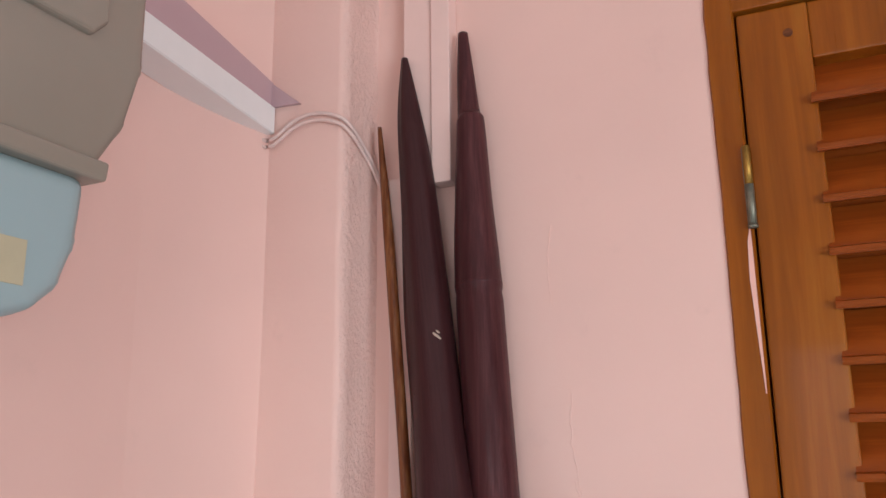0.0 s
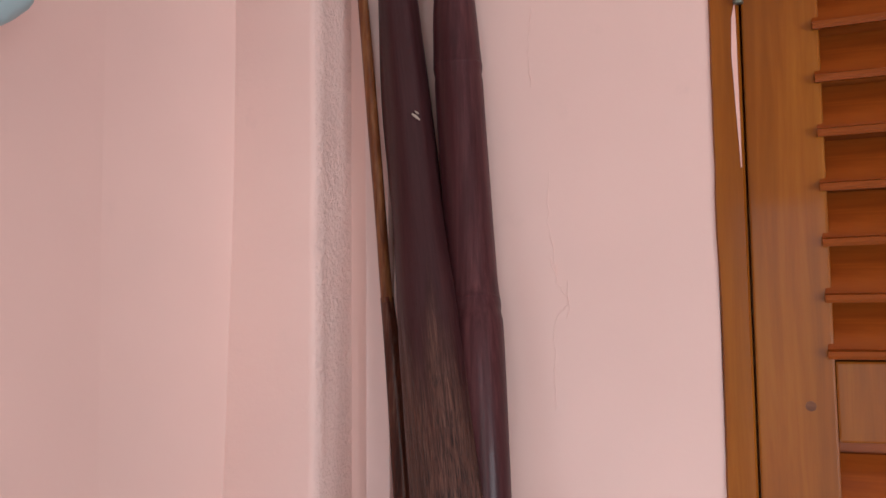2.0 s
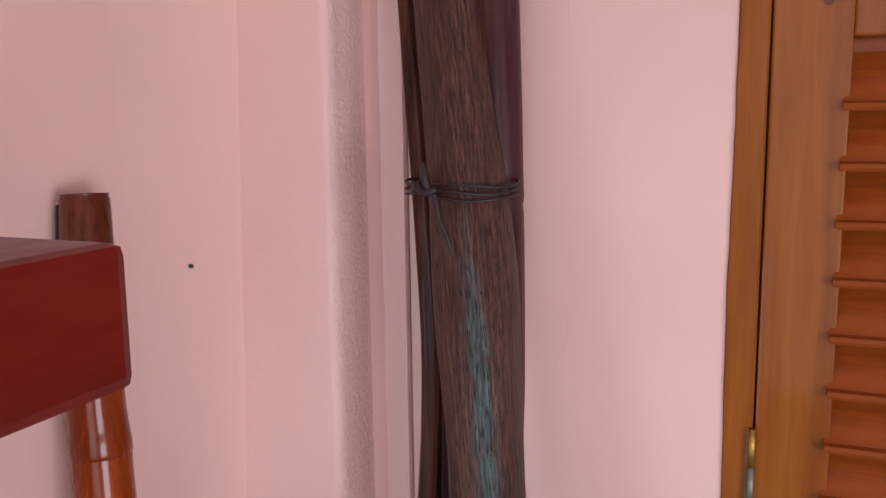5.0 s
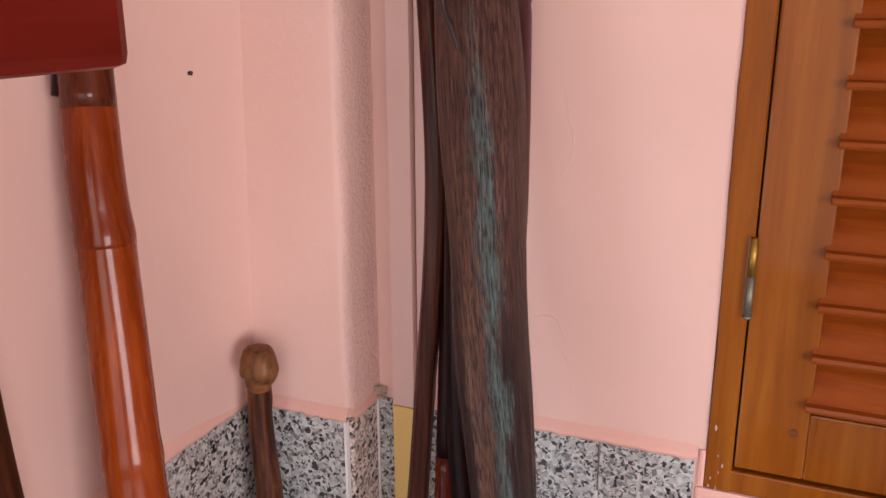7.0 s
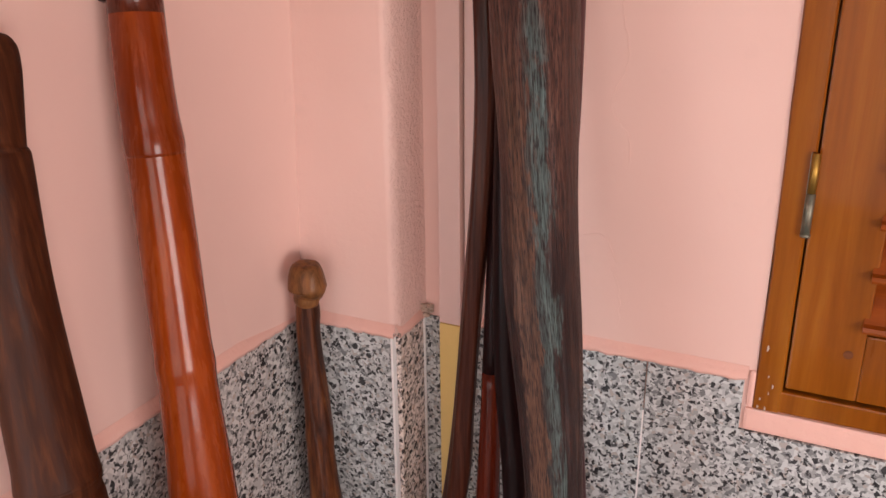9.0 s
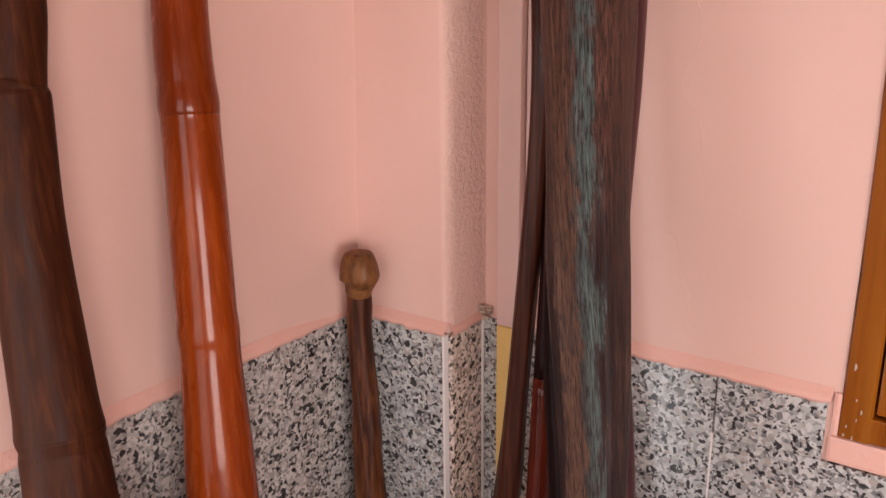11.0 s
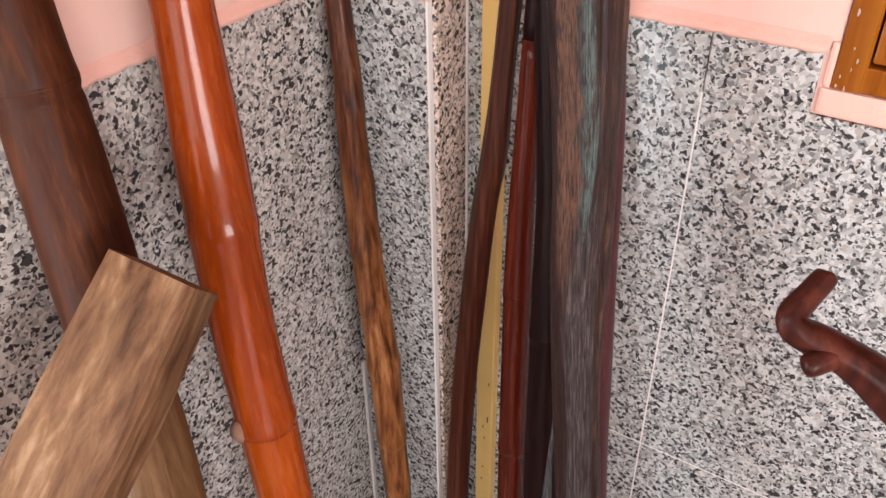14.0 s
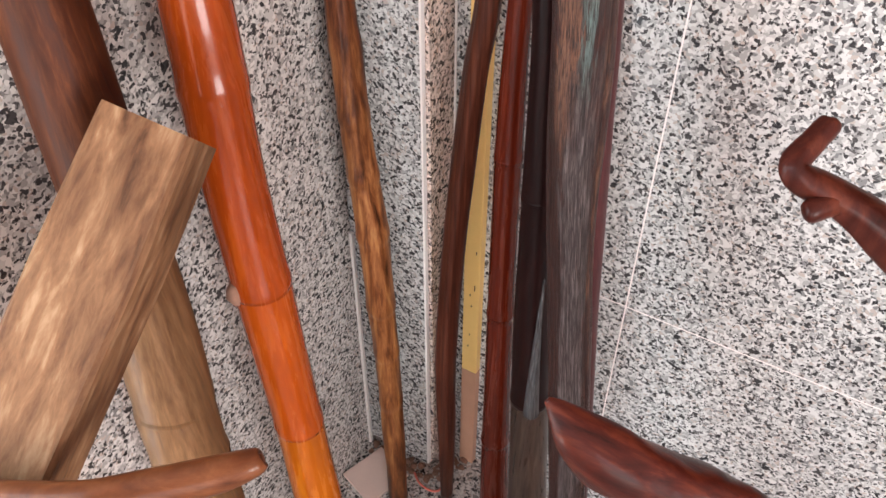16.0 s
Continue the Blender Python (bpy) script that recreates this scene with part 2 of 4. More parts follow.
M_ORANGE_TOP = orange_culm("varnished_red_brown_bamboo", 0.74, 0.95, 0.86)
M_ORANGE = orange_culm("varnished_orange_bamboo", 0.86, 1.0, 0.95)
M_ORANGE_MID = orange_culm("varnished_bright_orange_bamboo", 1.0, 1.0, 1.05)
M_ORANGE_FOOT = orange_culm("varnished_yellow_orange_bamboo", 1.0, 1.05, 1.55)
M_TOP = wood("dark_red_brown_bamboo", [(0.25, (0.055, 0.011, 0.005)), (0.5, (0.095, 0.019, 0.008)), (0.75, (0.15, 0.034, 0.013))], (46, 46, 1.6), 0.28, 0.3, 0.12)
M_BROWN = wood("dull_brown_bamboo", [(0.25, (0.026, 0.006, 0.002)), (0.5, (0.052, 0.013, 0.004)), (0.72, (0.105, 0.031, 0.010))], (55, 55, 1.4), 0.5, 0.0, 0.22)
M_TANBROWN = wood("faded_tan_bamboo", [(0.25, (0.075, 0.034, 0.014)), (0.5, (0.135, 0.066, 0.028)), (0.75, (0.20, 0.108, 0.050))], (55, 55, 1.8), 0.5, 0.05, 0.3)
M_CANE = wood("mottled_brown_cane", [(0.30, (0.018, 0.007, 0.004)), (0.46, (0.060, 0.016, 0.006)), (0.58, (0.125, 0.038, 0.012)), (0.72, (0.23, 0.083, 0.027))], (34, 34, 3.4), 0.38, 0.12, 0.4,
              stretch=((0.13, 0.19, 0.44, 0.58), [(0.30, (0.034, 0.010, 0.004)), (0.44, (0.14, 0.045, 0.014)), (0.56, (0.26, 0.100, 0.033)), (0.72, (0.43, 0.205, 0.075))]))
M_CANE_HEAD = wood("tan_cane_head", [(0.3, (0.07, 0.025, 0.009)), (0.6, (0.22, 0.09, 0.030))], (40, 40, 8), 0.5, 0.1, 0.4)
M_HORN = wood("red_carved_wood", [(0.3, (0.020, 0.004, 0.003)), (0.5, (0.060, 0.010, 0.006)), (0.7, (0.125, 0.027, 0.012))], (7, 34, 34), 0.38, 0.12, 0.35)
M_TIP = wood("orange_brown_stick_tip", [(0.3, (0.075, 0.020, 0.008)), (0.5, (0.15, 0.045, 0.014)), (0.7, (0.25, 0.10, 0.035))], (60, 60, 3.0), 0.35, 0.3, 0.4)
M_THIN = wood("dark_ridged_stick", [(0.3, (0.026, 0.007, 0.004)), (0.5, (0.068, 0.018, 0.010)), (0.7, (0.125, 0.040, 0.021))], (60, 60, 1.6), 0.34, 0.10, 0.4, (0.60, 0.72, (0.17, 0.11, 0.08), (30, 30, 2.0)))
M_BEAM = wood("pale_brown_timber", [(0.28, (0.056, 0.023, 0.010)), (0.42, (0.125, 0.059, 0.027)), (0.56, (0.195, 0.102, 0.050)), (0.72, (0.32, 0.20, 0.115))], (26, 26, 6.0), 0.6, 0.0, 0.6)
M_ROSE = wood("dark_red_carved_wood", [(0.3, (0.0225, 0.0045, 0.0030)), (0.5, (0.0525, 0.0105, 0.0067)), (0.7, (0.1050, 0.0255, 0.0135))], (20, 20, 4), 0.42, 0.12, 0.3)
M_BENCH = wood("reddish_brown_wood", [(0.3, (0.060, 0.016, 0.006)), (0.5, (0.13, 0.040, 0.013)), (0.7, (0.21, 0.075, 0.027))], (7, 7, 40), 0.42, 0.15, 0.3)
M_SHELF = wood("red_lacquered_wood", [(0.3, (0.12, 0.009, 0.005)), (0.6, (0.16, 0.013, 0.007))], (20, 4, 20), 0.35, 0.15, 0.08)
M_WINDOW = wood("varnished_orange_pine", [(0.25, (0.19, 0.047, 0.0025)), (0.5, (0.265, 0.074, 0.004)), (0.75, (0.34, 0.116, 0.009))], (20, 20, 1.2), 0.33, 0.15, 0.14)
M_LOUVER = wood("varnished_louver_pine", [(0.25, (0.19, 0.035, 0.004)), (0.5, (0.28, 0.060, 0.006)), (0.75, (0.38, 0.098, 0.012))], (2.0, 22, 22), 0.36, 0.12, 0.1)
M_BRASS = simple("aged_brass", (0.42, 0.25, 0.055), 0.45, 0.9, 0.25, 120, 0.2)
M_STEEL = simple("worn_hinge_steel", (0.26, 0.25, 0.19), 0.5, 0.8, 0.3, 150, 0.3)
M_TRIM = simple("white_plastic_trim", (0.82, 0.79, 0.77), 0.4, 0, 0.05)
M_GROUT = simple("pale_grout", (0.80, 0.75, 0.73), 0.8, 0, 0.1, 90, 0.2)
M_DUCT = simple("pink_painted_duct", (0.80, 0.57, 0.51), 0.45, 0, 0.04, 30, 0.05)
M_YELLOW = simple("yellowed_plastic_duct", (0.88, 0.62, 0.22), 0.4, 0, 0.10, 25, 0.05)
M_TANDUCT = simple("tan_plastic_duct", (0.52, 0.30, 0.20), 0.5, 0, 0.12, 30, 0.05)
M_CABLE = simple("pink_painted_cable", (0.74, 0.55, 0.50), 0.5, 0, 0.05)
M_WIRE = simple("dark_binding_wire", (0.022, 0.012, 0.012), 0.5, 0.0, 0.2, 200, 0.2)
M_SMOKE = simple("smoky_beige_plastic", (0.27, 0.235, 0.19), 0.25, 0, 0.06, 10, 0.02)
M_BLUE = simple("pale_blue_plastic", (0.33, 0.43, 0.445), 0.4, 0, 0.04, 10, 0.02)
M_STICKER = simple("faded_paper_sticker", (0.50, 0.45, 0.30), 0.6, 0, 0.1)
M_CREAM = simple("cream_tile_scrap", (0.72, 0.55, 0.48), 0.3, 0, 0.08, 60, 0.1)
M_MORTAR = simple("brown_mortar_debris", (0.24, 0.13, 0.09), 0.9, 0, 0.35, 90, 0.9)
M_REDWIRE = simple("pink_red_wire", (0.62, 0.16, 0.12), 0.4, 0, 0.05)
M_DOT = simple("dark_nail_head", (0.05, 0.03, 0.03), 0.5, 0.4, 0.1)
M_CHIP = simple("chipped_bare_plaster", (0.55, 0.42, 0.33), 0.9, 0, 0.3, 120, 0.8)


# ---- mesh helpers ----
def part(name, bm, material, parent=None, label="", smooth=False):
    me = bpy.data.meshes.new(name)
    bm.to_mesh(me)
    bm.free()
    if smooth:
        for f in me.polygons:
            f.use_smooth = True
    me.materials.append(material)
    ob = new(name, me)
    if parent:
        ob.parent = parent
    if label:
        ob["label"] = label
    return ob


def box(bm, lo, hi, bevel=0.0, seg=2):
    r = bmesh.ops.create_cube(bm, size=1)
    vs = r["verts"]
    for v in vs:
        v.co = Vector([(lo[i] + hi[i]) / 2 + v.co[i] * (hi[i] - lo[i]) for i in range(3)])
    if bevel:
        es = list({e for v in vs for e in v.link_edges})
        bmesh.ops.bevel(bm, geom=es, offset=bevel, segments=seg, affect="EDGES", profile=0.6)
    return bm


def boxes(*items, bevel=0.0):
    bm = bmesh.new()
    for lo, hi in items:
        box(bm, lo, hi, bevel)
    return bm


def thing(name, at, label, category, group="", kind=""):
    e = new(name)
    e.location = at
    e.empty_display_size = 0.05
    return tagged(e, label, category, group, kind)


def spline(pts, n):
    """Smooth points through tuples of any length (Catmull-Rom)."""
    p = [np.array(a, float) for a in pts]
    p = [2 * p[0] - p[1]] + p + [2 * p[-1] - p[-2]]
    out = []
    for i in range(1, len(p) - 2):
        for k in range(n):
            t = k / n
            a, b, c, d = p[i - 1:i + 3]
            out.append(0.5 * (2 * b + (c - a) * t + (2 * a - 5 * b + 4 * c - d) * t * t + (3 * b - a - 3 * c + d) * t ** 3))
    out.append(p[-2])
    return out


def tube(path, base, seg=20, wob=0.0, freq=(20, 5), flat=1.0, ridges=0, ridge_amp=0.0, seed=0.0):
    """A swept solid through rows (x, y, z, r), capped; wob roughens the section; coordinates relative to base."""
    bm = bmesh.new()
    base = Vector(base)
    rings = []
    up = Vector((1, 0.13, 0.07)).normalized()
    for i, row in enumerate(path):
        c = Vector(row[:3])
        a = Vector(path[max(0, i - 1)][:3])
        b = Vector(path[min(len(path) - 1, i + 1)][:3])
        d = (b - a).normalized()
        u = (up - d * up.dot(d)).normalized()
        w = d.cross(u)
        ring = []
        for k in range(seg):
            an = 2 * math.pi * k / seg
            r = row[3]
            if wob:
                r *= 1 + wob * noise.noise(Vector((math.cos(an) * freq[0] * 0.1 + seed, math.sin(an) * freq[0] * 0.1, row[2] * freq[1] * 1.3 + seed)))
            if ridges:
                r *= 1 + ridge_amp * math.cos(ridges * an + i * 0.05)
            ring.append(bm.verts.new(c + u * math.cos(an) * r + w * math.sin(an) * r * flat - base))
        rings.append(ring)
    for r0, r1 in zip(rings, rings[1:]):
        for k in range(seg):
            bm.faces.new((r0[k], r0[(k + 1) % seg], r1[(k + 1) % seg], r1[k]))
    bm.faces.new(list(reversed(rings[0])))
    bm.faces.new(rings[-1])
    bmesh.ops.recalc_face_normals(bm, faces=bm.faces)
    return bm


def bamboo_path(pts, nodes, n=14, swell=0.10, groove=0.05, width=0.012):
    """Adds the swollen joints at the heights given to a smooth pole."""
    out = []
    for row in spline(pts, n):
        out.append(list(row))
    extra = []
    for h in nodes:
        for dz in (-0.03, -0.018, -0.010, -0.005, 0, 0.005, 0.010, 0.018, 0.03):
            z = h + dz
            for a, b in zip(out, out[1:]):
                if (a[2] - z) * (b[2] - z) <= 0 and a[2] != b[2]:
                    t = (z - a[2]) / (b[2] - a[2])
                    extra.append([a[i] + (b[i] - a[i]) * t for i in range(4)])
                    break
    out = sorted(out + extra, key=lambda q: -q[2])
    clean = [out[0]]
    for q in out[1:]:
        if clean[-1][2] - q[2] > 0.0015:
            clean.append(q)
    for q in clean:
        for h in nodes:
            d = (q[2] - h) / width
            q[3] *= 1 + swell * math.exp(-d * d) - groove * math.exp(-((d + 0.9) * 3) ** 2)
    return clean


def bamboo(name, pts, nodes, material, label, category="bamboo pole", group="bamboo poles in the corner", swell=0.10, wob=0.05, seg=24, ring_mat=None, flat=1.0, lengths=(), groove=0.05, ring_w=0.003):
    base = pts[-1][:3]
    e = thing(name, base, label, category, group)
    path = bamboo_path(pts, nodes, swell=swell, groove=groove)
    top = 9.0
    for k, (z, m, name_, text) in enumerate(list(lengths) + [(-9.0, material, "culm", "")]):
        rows_ = [q for q in path if z - 0.012 < q[2] < top]
        part(name_, tube(rows_, base, seg, wob, (14, 4), flat * (1 - 0.004 * k), seed=pts[0][0] * 10), m, e, text, True)
        top = z + 0.012
    for h in nodes if ring_w else ():
        near = min(path, key=lambda q: abs(q[2] - h))
        i = path.index(near)
        a, b = Vector(path[max(0, i - 1)][:3]), Vector(path[min(len(path) - 1, i + 1)][:3])
        d = (b - a).normalized()
        rows = []
        for s, k in ((-ring_w, 0.985), (-ring_w * 0.4, 1.006), (ring_w * 0.4, 1.006), (ring_w, 0.985)):
            rows.append([*(Vector(near[:3]) + d * s), near[3] * k])
        part("node_ring", tube(rows, base, seg, wob, (14, 4), flat, seed=pts[0][0] * 10), ring_mat or material, e, smooth=True)
    return e


# ---- structure ----
XL, YR, ZW, ZC, FZ = -0.46, 1.20, 1.125, 3.1, -0.045
CX, CY = -0.312, 1.128
# window opening in the wall
WX0, WX1, WZ0, WZ1 = 0.098, 1.40, 1.078, 2.50

floor = part("floor", boxes(((-0.7, -2.7, FZ - 0.12), (3.2, 1.4, FZ - 0.006))), M_GROUT)
tagged(floor, "speckled pinkish granite tiled floor", "floor", kind="structure")
ceiling = part("ceiling", boxes(((-0.7, -2.7, ZC), (3.2, 1.4, ZC + 0.12))), M_CEIL)
tagged(ceiling, "plain painted ceiling", "ceiling", kind="structure")

wall_r = part("wall_north", boxes(((XL, YR, FZ - 0.1), (WX0, YR + 0.15, ZC)), ((WX1, YR, FZ - 0.1), (3.0, YR + 0.15, ZC)), ((WX0, YR, FZ - 0.1), (WX1, YR + 0.15, WZ0)), ((WX0, YR, WZ1), (WX1, YR + 0.15, ZC))), M_WALL)
tagged(wall_r, "pink painted plaster wall with fine cracks", "wall", kind="structure")
# side wall with a low opening behind the camera, added for the fill lamp
wall_l = part("wall_west", boxes(((XL - 0.15, 0.47, FZ - 0.1), (XL, YR + 0.15, ZC)), ((XL - 0.15, -2.5, FZ - 0.1), (XL, -0.50, ZC)), ((XL - 0.15, -0.50, 1.50), (XL, 0.47, ZC)), ((XL - 0.15, -0.50, FZ - 0.1), (XL, 0.47, 0.28))), M_WALL)
tagged(wall_l, "smooth pink painted plaster wall", "wall", kind="structure")
wall_s = part("wall_south", boxes(((XL - 0.15, -2.65, FZ - 0.1), (-0.1, -2.5, ZC)), ((1.6, -2.65, FZ - 0.1), (3.0, -2.5, ZC)), ((-0.1, -2.65, 2.5), (1.6, -2.5, ZC))), M_WALL)
tagged(wall_s, "pink painted wall with an open doorway", "wall", kind="structure")
# the unseen opening here is added for the far fill lamp
wall_e = part("wall_east", boxes(((3.0, -2.65, FZ - 0.1), (3.15, -2.15, ZC)), ((3.0, -0.55, FZ - 0.1), (3.15, YR + 0.15, ZC)), ((3.0, -2.15, FZ - 0.1), (3.15, -0.55, 0.52)), ((3.0, -2.15, 1.9), (3.15, -0.55, ZC))), M_WALL)
tagged(wall_e, "pink painted wall", "wall", kind="structure")

# boxed-in corner column with rough plaster, its arris slightly uneven
bm = bmesh.new()
rows = []
nz = 120
for i in range(nz + 1):
    z = ZW + (ZC - ZW) * i / nz
    j = 0.0025 * noise.noise(Vector((z * 9, 1.3, 0))) + 0.0012 * noise.noise(Vector((z * 40, 4.1, 0)))
    k = 0.0025 * noise.noise(Vector((z * 8, 7.3, 0)))
    rows.append([bm.verts.new(c) for c in ((XL, CY, z), (CX - 0.012, CY, z), (CX - 0.004 + j, CY + 0.001, z), (CX + j, CY + 0.006 + k, z), (CX + 0.001, CY + 0.014, z), (CX, YR - 0.006 + k, z), (CX + 0.004, YR, z))])
for a, b in zip(rows, rows[1:]):
    for q in range(6):
        bm.faces.new((a[q], a[q + 1], b[q + 1], b[q]))
bmesh.ops.recalc_face_normals(bm, faces=bm.faces)
for k, f in enumerate(bm.faces):
    f.material_index = 1 if k % 6 < 2 else 0
column = part("column", bm, M_ROUGH, smooth=True)
column.data.materials.append(M_COLUMN)
tagged(column, "rough pink plastered corner column", "column", kind="structure")
core = part("column_core", boxes(((XL, CY + 0.012, FZ), (CX - 0.01, YR, ZC))), M_ROUGH)
tagged(core, "pink plastered core of the corner column", "column", kind="structure")

# the side wall's plaster swells towards the column, more so higher up
bm = bmesh.new()
rows = []
for i in range(41):
    z = ZW + 0.004 + (ZC - ZW - 0.006) * i / 40
    w = 0.008 + 0.031 * min(1.0, max(0.0, (z - 1.15) / 0.9)) ** 0.8 + 0.0012 * noise.noise(Vector((z * 7, 3.1, 0)))
    rows.append([bm.verts.new((XL - 0.0012 + (w + 0.0012) * (k / 10) ** 1.9, CY - 0.19 * (1 - k / 10), z)) for k in range(11)])
for a, b in zip(rows, rows[1:]):
    for q in range(10):
        bm.faces.new((a[q], b[q], b[q + 1], a[q + 1]))
bmesh.ops.recalc_face_normals(bm, faces=bm.faces)
swell_ob = part("wall_swell", bm, M_WALL, smooth=True)
tagged(swell_ob, "pink plaster of the side wall swelling into the corner", "wall", kind="structure")

# ---- the louvred window ----
def window():
    e = thing("window_1", (WX0, YR, WZ0), "closed varnished pine louvred window shutter in a wooden frame", "window", kind="structure")
    o = Vector((WX0, YR, WZ0))

    def sub(name, lo, hi, m=M_WINDOW, parent=e, bevel=0.0025, label=""):
        return part(name, boxes((Vector(lo) - o, Vector(hi) - o), bevel=bevel), m, parent, label)

    f0, f1 = YR - 0.004, YR + 0.09
    # outer jamb with an uneven plastered edge
    bm = bmesh.new()
    n = 70
    ring = []
    for i in range(n + 1):
        z = WZ0 + 0.012 + (WZ1 - WZ0 - 0.02) * i / n
        w = 0.0025 * noise.noise(Vector((z * 6, 2.2, 0.5))) + 0.0012 * noise.noise(Vector((z * 30, 0.2, 0.5)))
        ring.append([bm.verts.new(Vector(c) - o) for c in ((WX0 - 0.0005 + w, f1, z), (WX0 - 0.0005 + w, f0 + 0.003, z), (WX0 + 0.0015 + w, f0, z), (0.1245, f0, z), (0.1265, f0 + 0.003, z), (0.1265, f1, z))])
    for a, b in zip(ring, ring[1:]):
        for q in range(5):
            bm.faces.new((a[q], a[q + 1], b[q + 1], b[q]))
    bm.faces.new(ring[0])
    bm.faces.new(ring[-1])
    bmesh.ops.recalc_face_normals(bm, faces=bm.faces)
    jamb = part("window_frame", bm, M_WINDOW, e)
    sub("bottom_rail_frame", (WX0 + 0.002, f0 + 0.001, WZ0 + 0.012), (WX1, f1, WZ0 + 0.038))
    sub("top_rail_frame", (WX0 + 0.002, f0 + 0.001, 2.432), (WX1, f1, WZ1 - 0.002))
    part("rebate", boxes((Vector((0.120, YR + 0.036, WZ0 + 0.012)) - o, Vector((0.140, f1 + 0.002, WZ1 - 0.01)) - o)), M_WINDOW, e)
    # the leaf, in three stretches of rails with two sets of slats
    leaf = thing("shutter_leaf", (0, 0, 0), "", "")
    for key in ("label", "category"):
        if key in leaf:
            del leaf[key]
    leaf.parent = e
    y0, y1 = YR + 0.001, YR + 0.034
    sub("stile", (0.1285, y0, 1.119), (0.1985, y1, 2.429), parent=leaf)
    sub("stile", (1.30, y0, 1.119), (1.37, y1, 2.429), parent=leaf)
    sub("bottom_rail", (0.1982, y0 + 0.0004, 1.119), (1.30, y1, 1.196), parent=leaf)
    sub("middle_rail", (0.1985, y0 + 0.0015, 1.767), (1.30, y1, 1.842), parent=leaf)
    sub("top_rail", (0.1985, y0 + 0.0015, 2.366), (1.30, y1, 2.429), parent=leaf)
    sub("back_panel", (0.1985, y1 + 0.004, 1.13), (1.30, y1 + 0.012, 2.42), M_LOUVER, parent=leaf, bevel=0)
    # one slat: tilted board with a rounded lip that laps the stile
    def slat():
        bm = bmesh.new()
        prof = [(-0.012, -0.003), (-0.0135, 0.0), (-0.012, 0.004), (-0.006, 0.006), (0.026, 0.052), (0.030, 0.050), (0.0, 0.002), (-0.004, -0.002)]
        a = [bm.verts.new((-0.006 if p[0] < 0.0 else 0.0005, p[0], p[1])) for p in prof]
        b = [bm.verts.new((1.10, p[0], p[1])) for p in prof]
        for i in range(len(prof)):
            j = (i + 1) % len(prof)
            bm.faces.new((a[i], a[j], b[j], b[i]))
        bm.faces.new(a)
        bm.faces.new(b)
        bmesh.ops.recalc_face_normals(bm, faces=bm.faces)
        return bm
    first = None
    zs = [2.318 - 0.0523 * i for i in range(10)] + [1.702 - 0.0552 * i for i in range(10)]
    for z in zs:
        if first is None:
            first = part("slat", slat(), M_LOUVER, leaf)
            ob = first
        else:
            ob = new("slat", first.data)
            ob.parent = leaf
        ob.location = Vector((0.1985, YR + 0.004, z)) - o
        ob.rotation_euler = (radians(random.uniform(-2, 2)), radians(random.uniform(-0.4, 0.4)), 0)
    # hinges on the jamb
    for z0 in (2.196, 1.300):
        h = part("hinge", tube([(0.1265, f0 - 0.004, z0 + 0.043, 0.0042), (0.1265, f0 - 0.004, z0 + 0.083, 0.0042)], o, 12), M_BRASS, leaf, "brass and steel butt hinge", True)
        part("hinge_barrel", tube([(0.1265, f0 - 0.004, z0, 0.0042), (0.1265, f0 - 0.004, z0 + 0.042, 0.0044)], o, 12), M_STEEL, h, smooth=True)
        part("hinge_pin", tube([(0.1265, f0 - 0.004, z0 - 0.003, 0.0050), (0.1265, f0 - 0.004, z0 + 0.0, 0.0050)], o, 12), M_STEEL, h, smooth=True)
        part("hinge_plate", boxes((Vector((0.1215, f0 - 0.0015, z0)) - o, Vector((0.1262, f0 + 0.001, z0 + 0.083)) - o)), M_STEEL, h)
    # pink wall paint smeared into the gap under the upper hinge
    bm = bmesh.new()
    rings = [[bm.verts.new(Vector((x, y, z)) - o) for x, y in ((x0, f0 + 0.001), (x0, f0 - 0.0010), (x1, f0 - 0.0014), (x1, f0 + 0.001))] for x0, x1, z in ((0.1222, 0.1232, 2.194), (0.1195, 0.1236, 2.180), (0.1182, 0.1236, 2.143), (0.1205, 0.1238, 2.086), (0.1229, 0.1240, 2.030))]
    for a, b in zip(rings, rings[1:]):
        for q in range(4):
            bm.faces.new((a[q], a[(q + 1) % 4], b[(q + 1) % 4], b[q]))
    bm.faces.new(rings[0])
    bm.faces.new(rings[-1])
    bmesh.ops.recalc_face_normals(bm, faces=bm.faces)
    part("paint_smear", bm, M_EDGE, e, "pink paint smear along the jamb")
    # wood plugs
    for x, z in ((0.178, 2.398), (0.176, 1.80), (0.184, 1.172)):
        part("dowel_plug", tube([(x, y0 - 0.0006, z, 0.0048), (x, y0 + 0.003, z, 0.0048)], o, 12), M_BENCH, leaf)
    return e


window()
# plastered sill lip round the foot of the window
bm = bmesh.new()
def lip(lo, hi):
    box(bm, lo, hi, 0.004, 2)
lip((WX0 - 0.008, YR - 0.0035, 1.060), (WX1 + 0.02, YR + 0.05, 1.0885))
lip((WX0 - 0.007, YR - 0.0035, 1.0885), (WX0 + 0.001, YR + 0.03, 1.135))
sill = part("window_sill", bm, M_EDGE)
tagged(sill, "narrow pink plastered sill under the window", "window sill", kind="structure")

# ---- granite wainscot ----
wains = thing("wainscot", (XL, YR, 0), "grey speckled granite tiled wainscot with pale joints", "wainscot", kind="structure")
WO = Vector((XL, YR, 0))


def tile(lo, hi, material=M_GRANITE):
    part("tile", boxes((Vector(lo) - WO, Vector(hi) - WO), bevel=0.0012), material, wains)


